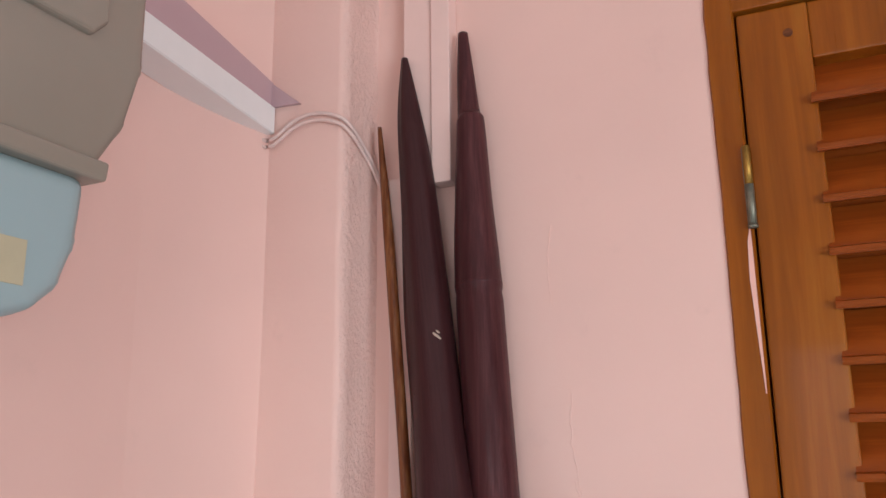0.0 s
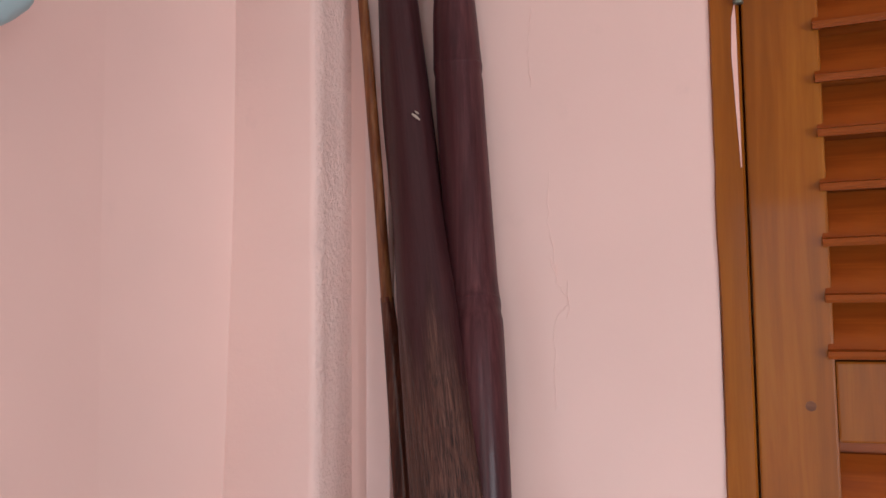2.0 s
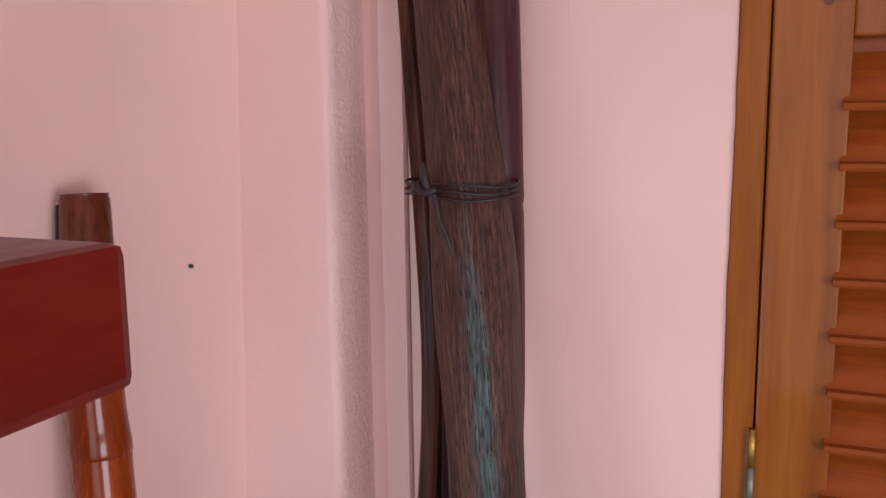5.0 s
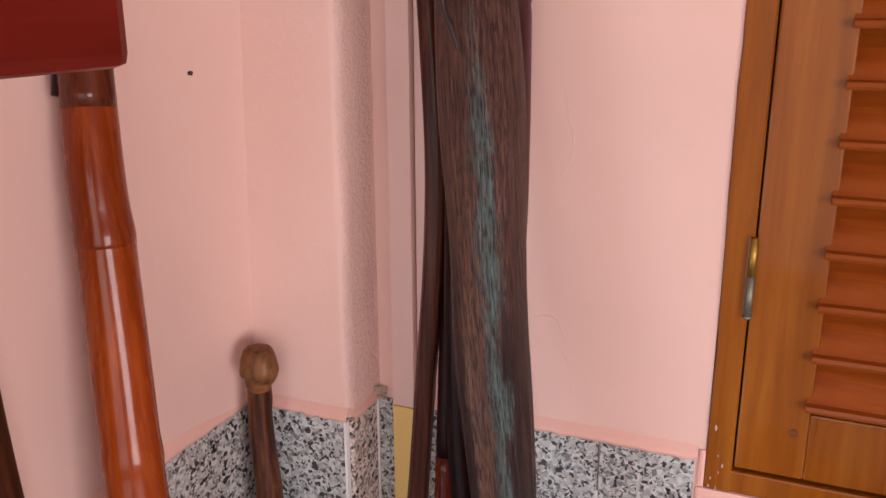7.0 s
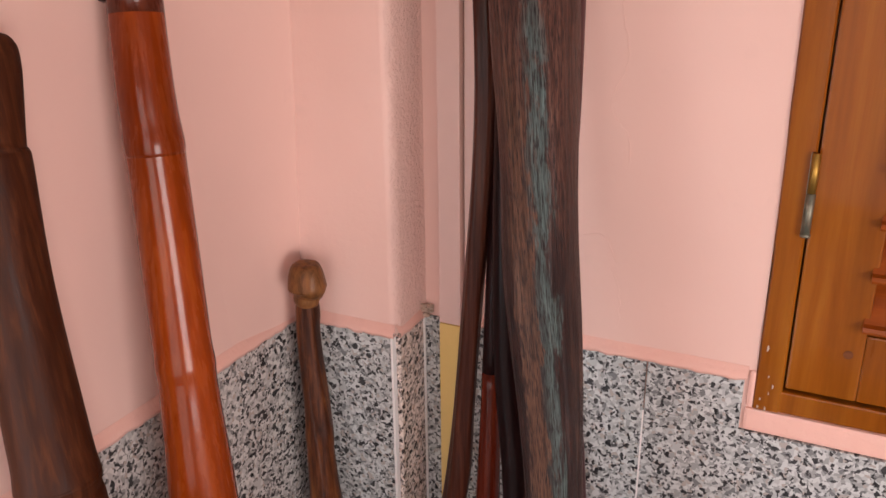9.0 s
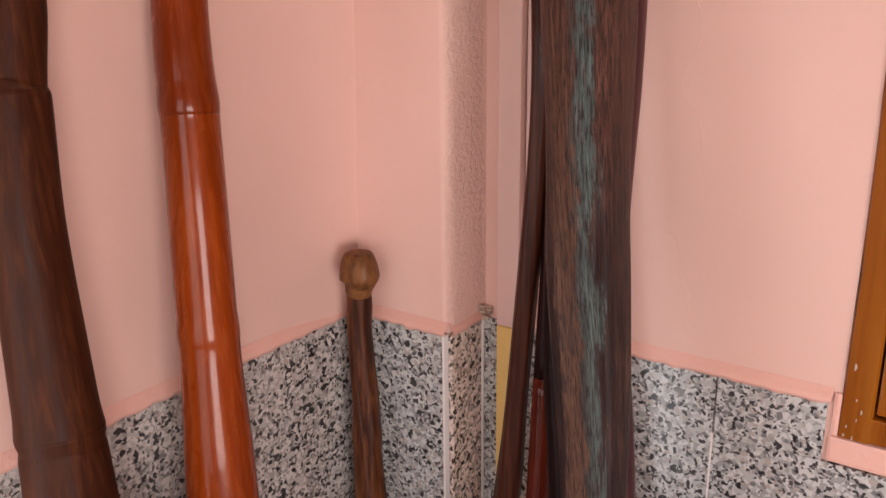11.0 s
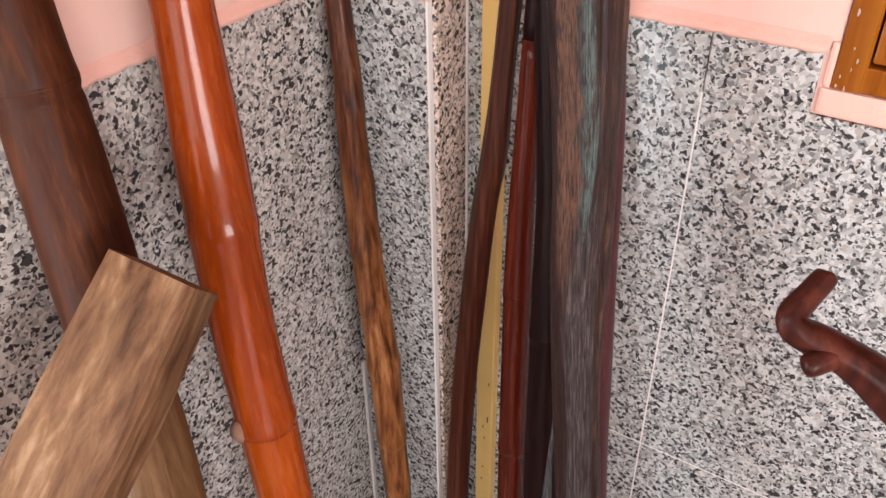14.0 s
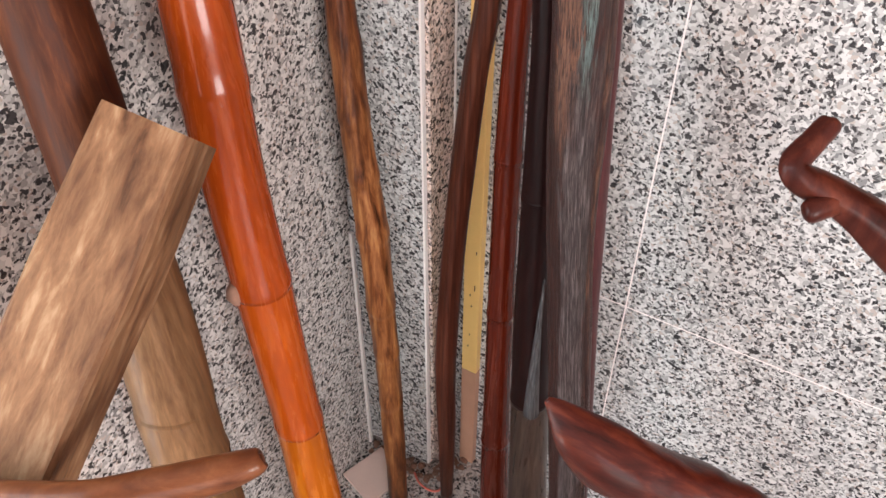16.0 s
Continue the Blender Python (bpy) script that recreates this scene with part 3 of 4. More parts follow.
J = 0.0008
ZJ = 0.522
xs = [CX + 0.004, -0.020, 0.580, 1.180, 1.780, 2.380, 2.98]
for a, b in zip(xs, xs[1:]):
    tile((a + J, YR - 0.006, ZJ + J), (b - J, YR - 0.0005, ZW if b < 0 else (ZW if a > 1.4 else 1.060)))
    tile((a + J, YR - 0.006, FZ), (b - J, YR - 0.0005, ZJ - J))
# the part of the tile beside the window foot
tile((-0.020 + J, YR - 0.006, 1.060), (WX0 - 0.011, YR - 0.0005, ZW))
for lo, hi in (((XL + 0.001, CY - 0.006, ZJ + J), (CX - 0.0065, CY + 0.004, ZW)), ((XL + 0.001, CY - 0.006, FZ + 0.02), (CX - 0.0065, CY + 0.004, ZJ - J))):
    tile(lo, hi)
for z0, z1 in ((ZJ + J, ZW), (FZ + 0.03, ZJ - J)):
    tile((CX - 0.004, CY + 0.002, z0), (CX + 0.003, YR - 0.006, z1), M_GRANITE_LIT)
ys = [1.122, 0.522, 0.472]
for a, b in zip(ys, ys[1:]):
    tile((XL + 0.0005, b + J, FZ), (XL + 0.006, a - J, ZW), M_GRANITE_PINK)
part("grout", boxes((Vector((CX, YR - 0.0056, FZ)) - WO, Vector((2.98, YR - 0.0008, 1.0575)) - WO), (Vector((XL + 0.0008, 0.475, FZ)) - WO, Vector((XL + 0.0056, 1.12, ZW - 0.004)) - WO)), M_GROUT, wains)
part("corner_trim", boxes((Vector((CX - 0.0062, CY - 0.0072, FZ + 0.025)) - WO, Vector((CX - 0.0030, CY + 0.0022, ZW - 0.001)) - WO), bevel=0.001), M_TRIM, wains, "white plastic corner trim")
part("corner_trim", boxes((Vector((CX + 0.003, YR - 0.0088, FZ)) - WO, Vector((CX + 0.0058, YR - 0.0055, ZW)) - WO), bevel=0.001), M_TRIM, wains, "white plastic corner trim")
part("corner_trim", boxes((Vector((XL + 0.005, CY - 0.012, FZ)) - WO, Vector((XL + 0.011, CY - 0.005, ZJ)) - WO), bevel=0.001), M_TRIM, wains, "white plastic corner trim")

# uneven painted plaster lip along the top of the wainscot
def lip_strip(name, p0, p1, nrm, seed):
    bm = bmesh.new()
    p0, p1, nrm = Vector(p0), Vector(p1), Vector(nrm)
    n = max(8, int((p1 - p0).length / 0.006))
    prev = None
    for i in range(n + 1):
        c = p0.lerp(p1, i / n)
        a = 0.0035 * noise.noise(Vector((i * 0.35, seed, 0)))
        b = 0.0015 * noise.noise(Vector((i * 0.5, seed, 3)))
        row = [bm.verts.new(c + Vector((0, 0, dz)) + nrm * dn) for dz, dn in ((-0.001 + a, 0.0), (-0.003 + a, 0.0068 + b), (0.002 + a, 0.0074 + b), (0.006, 0.0035), (0.013, 0.0004))]
        if prev:
            for q in range(4):
                bm.faces.new((prev[q], prev[q + 1], row[q + 1], row[q]))
        prev = row
    bmesh.ops.recalc_face_normals(bm, faces=bm.faces)
    ob = part(name, bm, M_EDGE, smooth=True)
    return tagged(ob, "uneven brighter pink painted plaster edge above the granite", "trim", kind="structure")


lip_strip("trim", (-0.23, YR, ZW), (WX0 - 0.008, YR, ZW), (0, -1, 0), 1.0)
lip_strip("trim", (XL, CY - 0.002, ZW), (XL, 0.472, ZW), (1, 0, 0), 2.0)
lip_strip("trim", (XL, CY, ZW), (CX - 0.002, CY, ZW), (0, -1, 0), 3.0)
lip_strip("trim", (CX - 0.002, CY, ZW), (CX - 0.002, YR, ZW), (1, 0, 0), 4.0)

# floor tiles
for i in range(6):
    for j in range(6):
        x0, y1 = XL + 0.6 * i, YR - 0.6 * j
        t = part("tile", boxes(((x0 + J, y1 - 0.6 + J, FZ - 0.006), (x0 + 0.6 - J, y1 - J, FZ)), bevel=0.0008), M_GRANITE_PINK, floor)

# ---- ducts and cables ----
duct = thing("cable_duct", (-0.265, YR, 0), "vertical plastic cable duct, pink painted above and bare yellow below", "cable duct")
def duct_piece(name, z0, z1, m, label, d=0.0):
    part(name, boxes(((-0.0145, -0.021 - d, z0), (0.0145, 0.0 - 0.0062, z1)), bevel=0.0015), m, duct, label)
duct_piece("upper_length", ZW + 0.002, 2.30, M_DUCT, "pink painted duct cover", 0.0)
duct_piece("middle_length", 0.2355, ZW + 0.001, M_YELLOW, "bare yellowed plastic duct cover")
duct_piece("lower_length", FZ, 0.235, M_TANDUCT, "tan duct foot")
for dx, z, h in ((0.006, 0.44, 0.012), (-0.002, 0.425, 0.004), (0.001, 0.40, 0.004), (-0.001, 0.33, 0.004), (-0.003, 0.30, 0.004), (0.007, 0.52, 0.006)):
    part("slot", boxes(((dx - 0.0008, -0.0214, z), (dx + 0.0008, -0.0205, z + h))), M_DOT, duct, "small dark slot")
part("cover_edge", boxes(((0.016, -0.012, ZW), (0.034, -0.0015, 2.26)), bevel=0.002), M_DUCT, duct, "pink painted flat side channel")

hang = thing("hanging_duct", (-0.227, YR, 2.292), "pink painted plastic trunking ending on the wall", "cable duct")
part("cover", boxes(((-0.034, -0.020, 0.0), (0.004, -0.0005, ZC - 2.292)), bevel=0.0015), M_DUCT, hang)
part("base_channel", boxes(((0.0055, -0.024, -0.006), (0.030, -0.0005, ZC - 2.292)), bevel=0.0015), M_DUCT, hang)

rail = thing("wall_trunking", (XL, 1.12, 2.360), "white plastic cable trunking along the wall, its shadow modelled in mauve", "cable duct")


def sloped(rows):
    """A bar through cross-sections (y, x0, x1, z0, z1) along the wall."""
    bm = bmesh.new()
    rings = [[bm.verts.new((x - XL, y - 1.12, z - 2.360)) for x, z in ((x0, z0), (x1, z0), (x1, z1), (x0, z1))] for y, x0, x1, z0, z1 in rows]
    for a, b in zip(rings, rings[1:]):
        for k in range(4):
            bm.faces.new((a[k], a[(k + 1) % 4], b[(k + 1) % 4], b[k]))
    bm.faces.new(rings[0])
    bm.faces.new(rings[-1])
    bmesh.ops.recalc_face_normals(bm, faces=bm.faces)
    bmesh.ops.bevel(bm, geom=list(bm.edges), offset=0.0012, segments=2, affect="EDGES")
    return bm


part("cover", sloped([(-0.19, XL + 0.0005, -0.412, 2.501, 2.535), (1.126, XL + 0.0005, -0.412, 2.363, 2.398)]), M_TRIM, rail, "white plastic trunking cover")
# the trunking's shadow on wall and column, modelled as mauve pieces
M_SHADOW_MAUVE = simple("painted_shadow_mauve", (0.50, 0.34, 0.36), 0.45, 0, 0.05, 20, 0.05)
part("shadow_band", sloped([(-0.19, XL + 0.0005, -0.416, 2.536, 2.600), (0.90, XL + 0.0005, -0.416, 2.4225, 2.475), (1.1262, XL + 0.0005, -0.416, 2.399, 2.432)]), M_SHADOW_MAUVE, rail, "mauve painted shadow above the cover")
bm = bmesh.new()
wedge = [[bm.verts.new((x - XL, y - 1.12, z - 2.360)) for x, z in ((-0.440, 2.399), (-0.374, 2.396), (-0.414, 2.428), (-0.440, 2.440))] for y in (1.1225, 1.1275)]
bm.faces.new(wedge[0])
bm.faces.new(wedge[1])
for k in range(4):
    bm.faces.new((wedge[0][k], wedge[0][(k + 1) % 4], wedge[1][(k + 1) % 4], wedge[1][k]))
bmesh.ops.recalc_face_normals(bm, faces=bm.faces)
part("shadow_tip", bm, M_SHADOW_MAUVE, rail, "mauve pointed end of the painted shadow")

for off, rad in ((0.0, 0.0026), (0.0085, 0.0024)):
    pts = [(XL + 0.02, 1.118, 2.364 - off, rad), (-0.415, 1.1215, 2.354 - off, rad), (-0.381, 1.122, 2.373 - off, rad), (-0.350, 1.122, 2.3775 - off, rad), (CX - 0.006, 1.1225, 2.368 - off, rad), (CX + 0.004, 1.134, 2.358 - off, rad), (CX + 0.004, 1.16, 2.345 - off, rad), (CX + 0.004, 1.188, 2.328 - off, rad), (CX + 0.014, 1.196, 2.305 - off, rad), (-0.27, 1.1935, 2.300 - off, rad), (-0.235, 1.193, 2.302 - off, rad)]
    c = thing("electric_cable", pts[0][:3], "thin pink painted cable stapled over the column", "cable", "cables over the column")
    part("cable", tube(spline(pts, 6), pts[0][:3], 8), M_CABLE, c, smooth=True)

# nails and dots on the walls
for p, d in (((XL + 0.0085, 1.054, 1.541), (1, 0, 0)), ((-0.2175, YR - 0.0005, 2.297), (0, -1, 0)), ((-0.226, YR - 0.012, 1.44), (0, -1, 0))):
    a = Vector(p)
    b = a + Vector(d) * 0.0035
    nail = part("nail", tube([(*a, 0.0022), (*b, 0.0024)], a, 10), M_DOT, smooth=True)
    nail.location = a
    tagged(nail, "small dark nail head in the pink wall", "nail", "nails in the wall")

# ---- poles in the corner ----
LOG = [(-0.255, 1.172, 2.45, 0.004), (-0.248, 1.171, 2.379, 0.014), (-0.239, 1.169, 2.305, 0.020), (-0.225, 1.166, 2.167, 0.026), (-0.210, 1.160, 2.039, 0.029), (-0.182, 1.137, 1.867, 0.033), (-0.150, 1.107, 1.68, 0.037), (-0.128, 1.085, 1.52, 0.041), (-0.113, 1.064, 1.39, 0.0395), (-0.098, 1.043, 1.26, 0.0365), (-0.082, 1.028, 1.15, 0.0335), (-0.069, 1.012, 1.06, 0.030), (-0.051, 0.989, 0.91, 0.0265), (-0.036, 0.974, 0.80, 0.0250), (-0.0177, 0.957, 0.686, 0.0240), (0.0187, 0.9245, 0.469, 0.0235), (0.095, 0.850, FZ, 0.026)]
log = thing("weathered_log", LOG[-1][:3], "weathered dark brown pole with grey-green streaks and pointed tip", "wooden pole", "poles in the corner")


def weathered(rows, base):
    """The pole's body with uneven ridges, and the grain coordinates round the teal streak."""
    bm = tube(rows, base, 72, 0.15, (14, 4), seed=-2.55)
    lay = bm.loops.layers.uv.new("grain")
    base = Vector(base)
    zs = [q[2] for q in rows][::-1]
    ax = [q[0] for q in rows][::-1]
    ay = [q[1] for q in rows][::-1]
    hs = [FZ, 0.9, 1.1, 1.2, 1.3, 1.4, 1.5, 1.7, 2.5]
    tilt = [-8, -8, -9, -8, -2, 6, 9, 6, 6]

    def round_(co):
        z = co.z + base.z
        x, y = co.x + base.x - np.interp(z, zs, ax), co.y + base.y - np.interp(z, zs, ay)
        a = math.atan2(-y, x) - radians(67 + np.interp(z, hs, tilt))
        return (a + math.pi) % (2 * math.pi) - math.pi, z

    for v in bm.verts:
        a, z = round_(v.co)
        if z < 1.80:
            k = 0.030 * noise.noise(Vector((a * 5, z * 4, 1.7))) + 0.016 * noise.noise(Vector((a * 13, z * 7, 5.2)))
            if z < 1.6:
                k -= 0.10 * math.exp(-((a + 0.85 + 0.12 * noise.noise(Vector((z * 6, 0, 0)))) / 0.06) ** 2) * min(1, max(0, (1.15 - z) / 0.1))
            c = Vector((np.interp(z, zs, ax), np.interp(z, zs, ay), z)) - base
            v.co += (v.co - c) * k
    for f in bm.faces:
        mid = round_(f.calc_center_median())[0]
        for lp in f.loops:
            a, z = round_(lp.vert.co)
            if a - mid > math.pi:
                a -= 2 * math.pi
            elif mid - a > math.pi:
                a += 2 * math.pi
            lp[lay].uv = (a, z)
    return bm


part("shaft", weathered([list(q) for q in spline(LOG, 16)], LOG[-1][:3]), M_LOG, log, smooth=True)
RIGHT = [(-0.179, 1.178, 2.469, 0.006), (-0.1755, 1.177, 2.41, 0.0105), (-0.172, 1.176, 2.362, 0.0135), (-0.170, 1.175, 2.352, 0.0165), (-0.168, 1.174, 2.26, 0.021), (-0.163, 1.172, 2.161, 0.0255), (-0.146, 1.163, 1.933, 0.0255), (-0.134, 1.150, 1.86, 0.025), (-0.121, 1.134, 1.652, 0.0235), (-0.115, 1.122, 1.44, 0.023), (-0.1066, 1.095, 1.26, 0.022), (-0.073, 1.061, 1.06, 0.0215), (-0.0524, 1.0364, 0.91, 0.0205), (-0.0387, 1.0206, 0.80, 0.020), (-0.022, 1.0002, 0.686, 0.0195), (0.0112, 0.966, 0.469, 0.0195), (0.085, 0.893, FZ, 0.020)]
bamboo("bamboo_pole", RIGHT, [2.158, 1.90, 1.62], M_PURPLE, "dark purple-brown bamboo with a stepped tapering tip, leaning on the wall", group="poles in the corner", swell=0.02, ring_mat=M_PURPLE)
THIN = [(-0.292, 1.176, 2.368, 0.0025), (-0.280, 1.172, 2.27, 0.0055), (-0.268, 1.166, 2.17, 0.0065), (-0.243, 1.154, 1.933, 0.0065), (-0.231, 1.149, 1.836, 0.0085), (-0.203, 1.134, 1.537, 0.012), (-0.202, 1.133, 1.348, 0.0115), (-0.219, 1.125, 1.07, 0.0125), (-0.226, 1.121, 0.96, 0.0150), (-0.238, 1.118, 0.86, 0.0160), (-0.256, 1.112, 0.63, 0.0170), (-0.266, 1.105, 0.39, 0.0165), (-0.262, 1.098, 0.19, 0.0155), (-0.257, 1.091, FZ, 0.011)]
e = thing("thin_stick", THIN[-1][:3], "thin dark ridged wooden stick with a pale scar near its tip", "stick", "poles in the corner")
TROW = spline(THIN, 16)
part("shaft", tube([q for q in TROW if q[2] < 1.91], THIN[-1][:3], 22, 0.10, (16, 5), 1.0, 5, 0.09, 2.0), M_THIN, e, smooth=True)
part("tip", tube([q for q in TROW if q[2] > 1.90], THIN[-1][:3], 18, 0.14, (16, 5), 1.0, 0, 0.0, 2.0), M_TIP, e, "orange-brown worn tip", True)
RED = [(-0.186, 1.146, 1.46, 0.006), (-0.187, 1.140, 1.30, 0.009), (-0.184, 1.121, 1.05, 0.0125), (-0.185, 1.116, 0.785, 0.0175), (-0.177, 1.109, 0.467, 0.0195), (-0.164, 1.101, 0.074, 0.025), (-0.160, 1.100, FZ, 0.026)]
bamboo("bamboo_pole", RED, [0.776, 0.50, 0.20], M_RED, "glossy red-brown thin bamboo standing behind the weathered pole", group="poles in the corner", swell=0.06, lengths=((1.10, M_BLACK, "upper_culm", "near-black thin upper length"),))
PURPLE = [(-0.173, 1.120, 1.42, 0.009), (-0.166, 1.110, 1.28, 0.0125), (-0.157, 1.102, 1.133, 0.0150), (-0.136, 1.092, 0.946, 0.017), (-0.117, 1.076, 0.621, 0.0235), (-0.100, 1.066, 0.417, 0.028), (-0.083, 1.055, 0.205, 0.031), (-0.063, 1.043, FZ, 0.032)]
black = bamboo("bamboo_pole", PURPLE, [0.76, 0.405, 0.14], M_SOOT, "glossy near-black purple bamboo beside the weathered pole", group="poles in the corner", swell=0.05, ring_mat=M_BLACK, lengths=((0.405, M_BLACK, "upper_culm", "glossy near-black upper length"),))
# the split in its wall shows a pale ridged wedge above the joint
part("split_wedge", tube([(-0.0925, 1.052, 0.66, 0.0012), (-0.0895, 1.043, 0.60, 0.0028), (-0.0860, 1.036, 0.52, 0.0060), (-0.0830, 1.032, 0.45, 0.0090), (-0.0815, 1.0310, 0.412, 0.0105)], black.location, 30, 0.0, (14, 4), 1.0, 15, 0.09), M_SPLIT, black, "pale grey ridged split", True)

# knobbed cane in the corner
CANE = [(-0.4165, 1.090, 1.19, 0.0125), (-0.4155, 1.090, 1.154, 0.0145), (-0.4155, 1.088, 1.118, 0.0145), (-0.407, 1.084, 1.02, 0.0170), (-0.399, 1.079, 0.887, 0.0190), (-0.385, 1.073, 0.72, 0.022), (-0.370, 1.068, 0.612, 0.0235), (-0.361, 1.063, 0.49, 0.0215), (-0.353, 1.059, 0.386, 0.0200), (-0.346, 1.053, 0.24, 0.0195), (-0.340, 1.048, 0.095, 0.0195), (-0.336, 1.044, FZ, 0.018)]
cane = thing("walking_cane", CANE[-1][:3], "mottled brown wooden cane with a mushroom-shaped tan knob", "cane", "poles in the corner")
CROW = bamboo_path(CANE, [0.985, 0.885, 0.79, 0.70, 0.60, 0.46, 0.36, 0.24], swell=0.07, width=0.016)
part("shaft", tube(CROW, CANE[-1][:3], 22, 0.16, (16, 7), seed=5.0), M_CANE, cane, smooth=True)
part("knob", tube(spline([(-0.4140, 1.0890, 1.2190, 0.0050), (-0.4140, 1.0890, 1.2165, 0.0155), (-0.4135, 1.0890, 1.2080, 0.0205), (-0.4130, 1.0890, 1.1960, 0.0232), (-0.4125, 1.0890, 1.1860, 0.0240), (-0.4130, 1.0890, 1.1835, 0.0185), (-0.4150, 1.0900, 1.1780, 0.0172), (-0.4155, 1.0900, 1.1690, 0.0165), (-0.4160, 1.0900, 1.1610, 0.0128)], 5), CANE[-1][:3], 24, 0.10, (20, 8), seed=1.0), M_CANE_HEAD, cane, "tan carved mushroom knob", True)

ORANGE = [(-0.4275, 0.890, 1.632, 0.0195), (-0.426, 0.888, 1.62, 0.0215), (-0.410, 0.868, 1.473, 0.0245), (-0.402, 0.862, 1.408, 0.0255), (-0.385, 0.846, 1.265, 0.0275), (-0.3755, 0.838, 1.190, 0.028), (-0.359, 0.823, 1.045, 0.0335), (-0.341, 0.808, 0.896, 0.0335), (-0.323, 0.800, 0.751, 0.0325), (-0.301, 0.793, 0.57, 0.031), (-0.281, 0.784, 0.399, 0.031), (-0.225, 0.760, FZ, 0.032)]
orange = bamboo("bamboo_pole", ORANGE, [1.415, 1.212, 0.985, 0.755, 0.53, 0.28], M_ORANGE_FOOT, "glossy varnished orange bamboo pole with cut top, leaning on the wall", group="poles by the side wall", swell=0.045, groove=0.010, ring_w=0.0, lengths=((1.530, M_TOP, "upper_culm", "dark brown cut top"), (1.415, M_ORANGE_TOP, "culm", "red-brown varnished length"), (0.755, M_ORANGE, "culm", ""), (0.53, M_ORANGE_MID, "culm", "bright orange length")))
# dark bar put in for the shaded side of the pole's top
part("back_shade", tube([(-0.4405, 0.880, 1.625, 0.008), (-0.436, 0.870, 1.55, 0.010), (-0.4355, 0.866, 1.535, 0.0095)], ORANGE[-1][:3], 10), M_BLACK, orange, "dark bar standing in for shade behind the pole top", True)
part("bud_scar", tube([(-0.331, 0.771, 0.770, 0.0050), (-0.332, 0.769, 0.762, 0.0090), (-0.332, 0.768, 0.752, 0.0095), (-0.331, 0.769, 0.742, 0.0050)], ORANGE[-1][:3], 10, 0.3, (30, 30)), M_MORTAR, orange, "grey broken bud scar", True)
BROWN = [(-0.423, 0.730, 1.522, 0.012), (-0.422, 0.729, 1.518, 0.021), (-0.420, 0.726, 1.50, 0.0245), (-0.416, 0.715, 1.445, 0.0245), (-0.415, 0.713, 1.435, 0.0275), (-0.404, 0.702, 1.335, 0.0285), (-0.390, 0.696, 1.195, 0.0325), (-0.377, 0.690, 1.07, 0.0365), (-0.354, 0.678, 0.841, 0.0400), (-0.339, 0.664, 0.693, 0.0415), (-0.331, 0.656, 0.615, 0.042), (-0.265, 0.618, FZ, 0.043)]
bamboo("bamboo_pole", BROWN, [1.175, 0.60, 0.25], M_TANBROWN, "thick dull dark brown bamboo pole leaning on the wall", group="poles by the side wall", swell=0.035, lengths=((0.90, M_BROWN, "upper_culm", "dull dark brown upper length"),), ring_mat=M_BROWN)

# wire binding round the three upper poles
wire = thing("binding_wire", (-0.1360, 1.0915, 1.626), "dark twisted wire tied round the pole bundle", "wire")
WB = Vector((-0.137, 1.095, 1.60))
for k, (dz, g) in enumerate(((0.004, 0.0), (-0.002, 0.0012), (-0.008, 0.0004))):
    loop = []
    for i in range(41):
        a = 2 * math.pi * i / 40
        x, y = -0.140 + math.cos(a) * 0.0475, 1.100 + math.sin(a) * 0.043
        x -= 0.030 * max(0, math.cos(a - math.pi)) ** 3
        y += 0.02 * max(0, math.cos(a - math.pi)) ** 2
        loop.append((x, y - g, 1.604 + dz + 0.002 * math.sin(3 * a + k), 0.0016))
    part("wire_loop", tube(loop, WB, 6), M_WIRE, wire, smooth=True)
part("wire_tail", tube(spline([(-0.158, 1.046, 1.606, 0.0028), (-0.152, 1.0425, 1.592, 0.0030), (-0.149, 1.041, 1.580, 0.0024), (-0.142, 1.039, 1.566, 0.0030), (-0.137, 1.038, 1.553, 0.0022), (-0.135, 1.038, 1.545, 0.0014)], 5), WB, 8, 0.35, (30, 30)), M_WIRE, wire, smooth=True)
part("wire_knot", tube(spline([(-0.168, 1.050, 1.630, 0.0018), (-0.167, 1.048, 1.622, 0.0034), (-0.166, 1.047, 1.614, 0.0042), (-0.163, 1.047, 1.606, 0.0040), (-0.159, 1.047, 1.600, 0.0028)], 4), WB, 10, 0.6, (30, 30)), M_WIRE, wire, smooth=True)
part("wire_twist", tube(spline([(-0.190, 1.074, 1.606, 0.0022), (-0.182, 1.060, 1.602, 0.0040), (-0.174, 1.050, 1.608, 0.0045), (-0.164, 1.044, 1.602, 0.0035), (-0.152, 1.042, 1.606, 0.0025)], 4), WB, 8, 0.4, (30, 20)), M_WIRE, wire, smooth=True)

# ---- shelf and wall box ----
shelf = thing("wall_shelf", (XL, 0.585, 1.587), "thick red lacquered wooden shelf fixed to the wall", "shelf")
part("board", boxes(((0.0005, -0.42, 0.0), (0.366, 0.0, 0.062)), bevel=0.006), M_SHELF, shelf)

BX = Vector((XL, 0.70, 2.06))
disp = thing("wall_dispenser", BX, "plastic wall box with smoky beige cover and pale blue base", "dispenser")


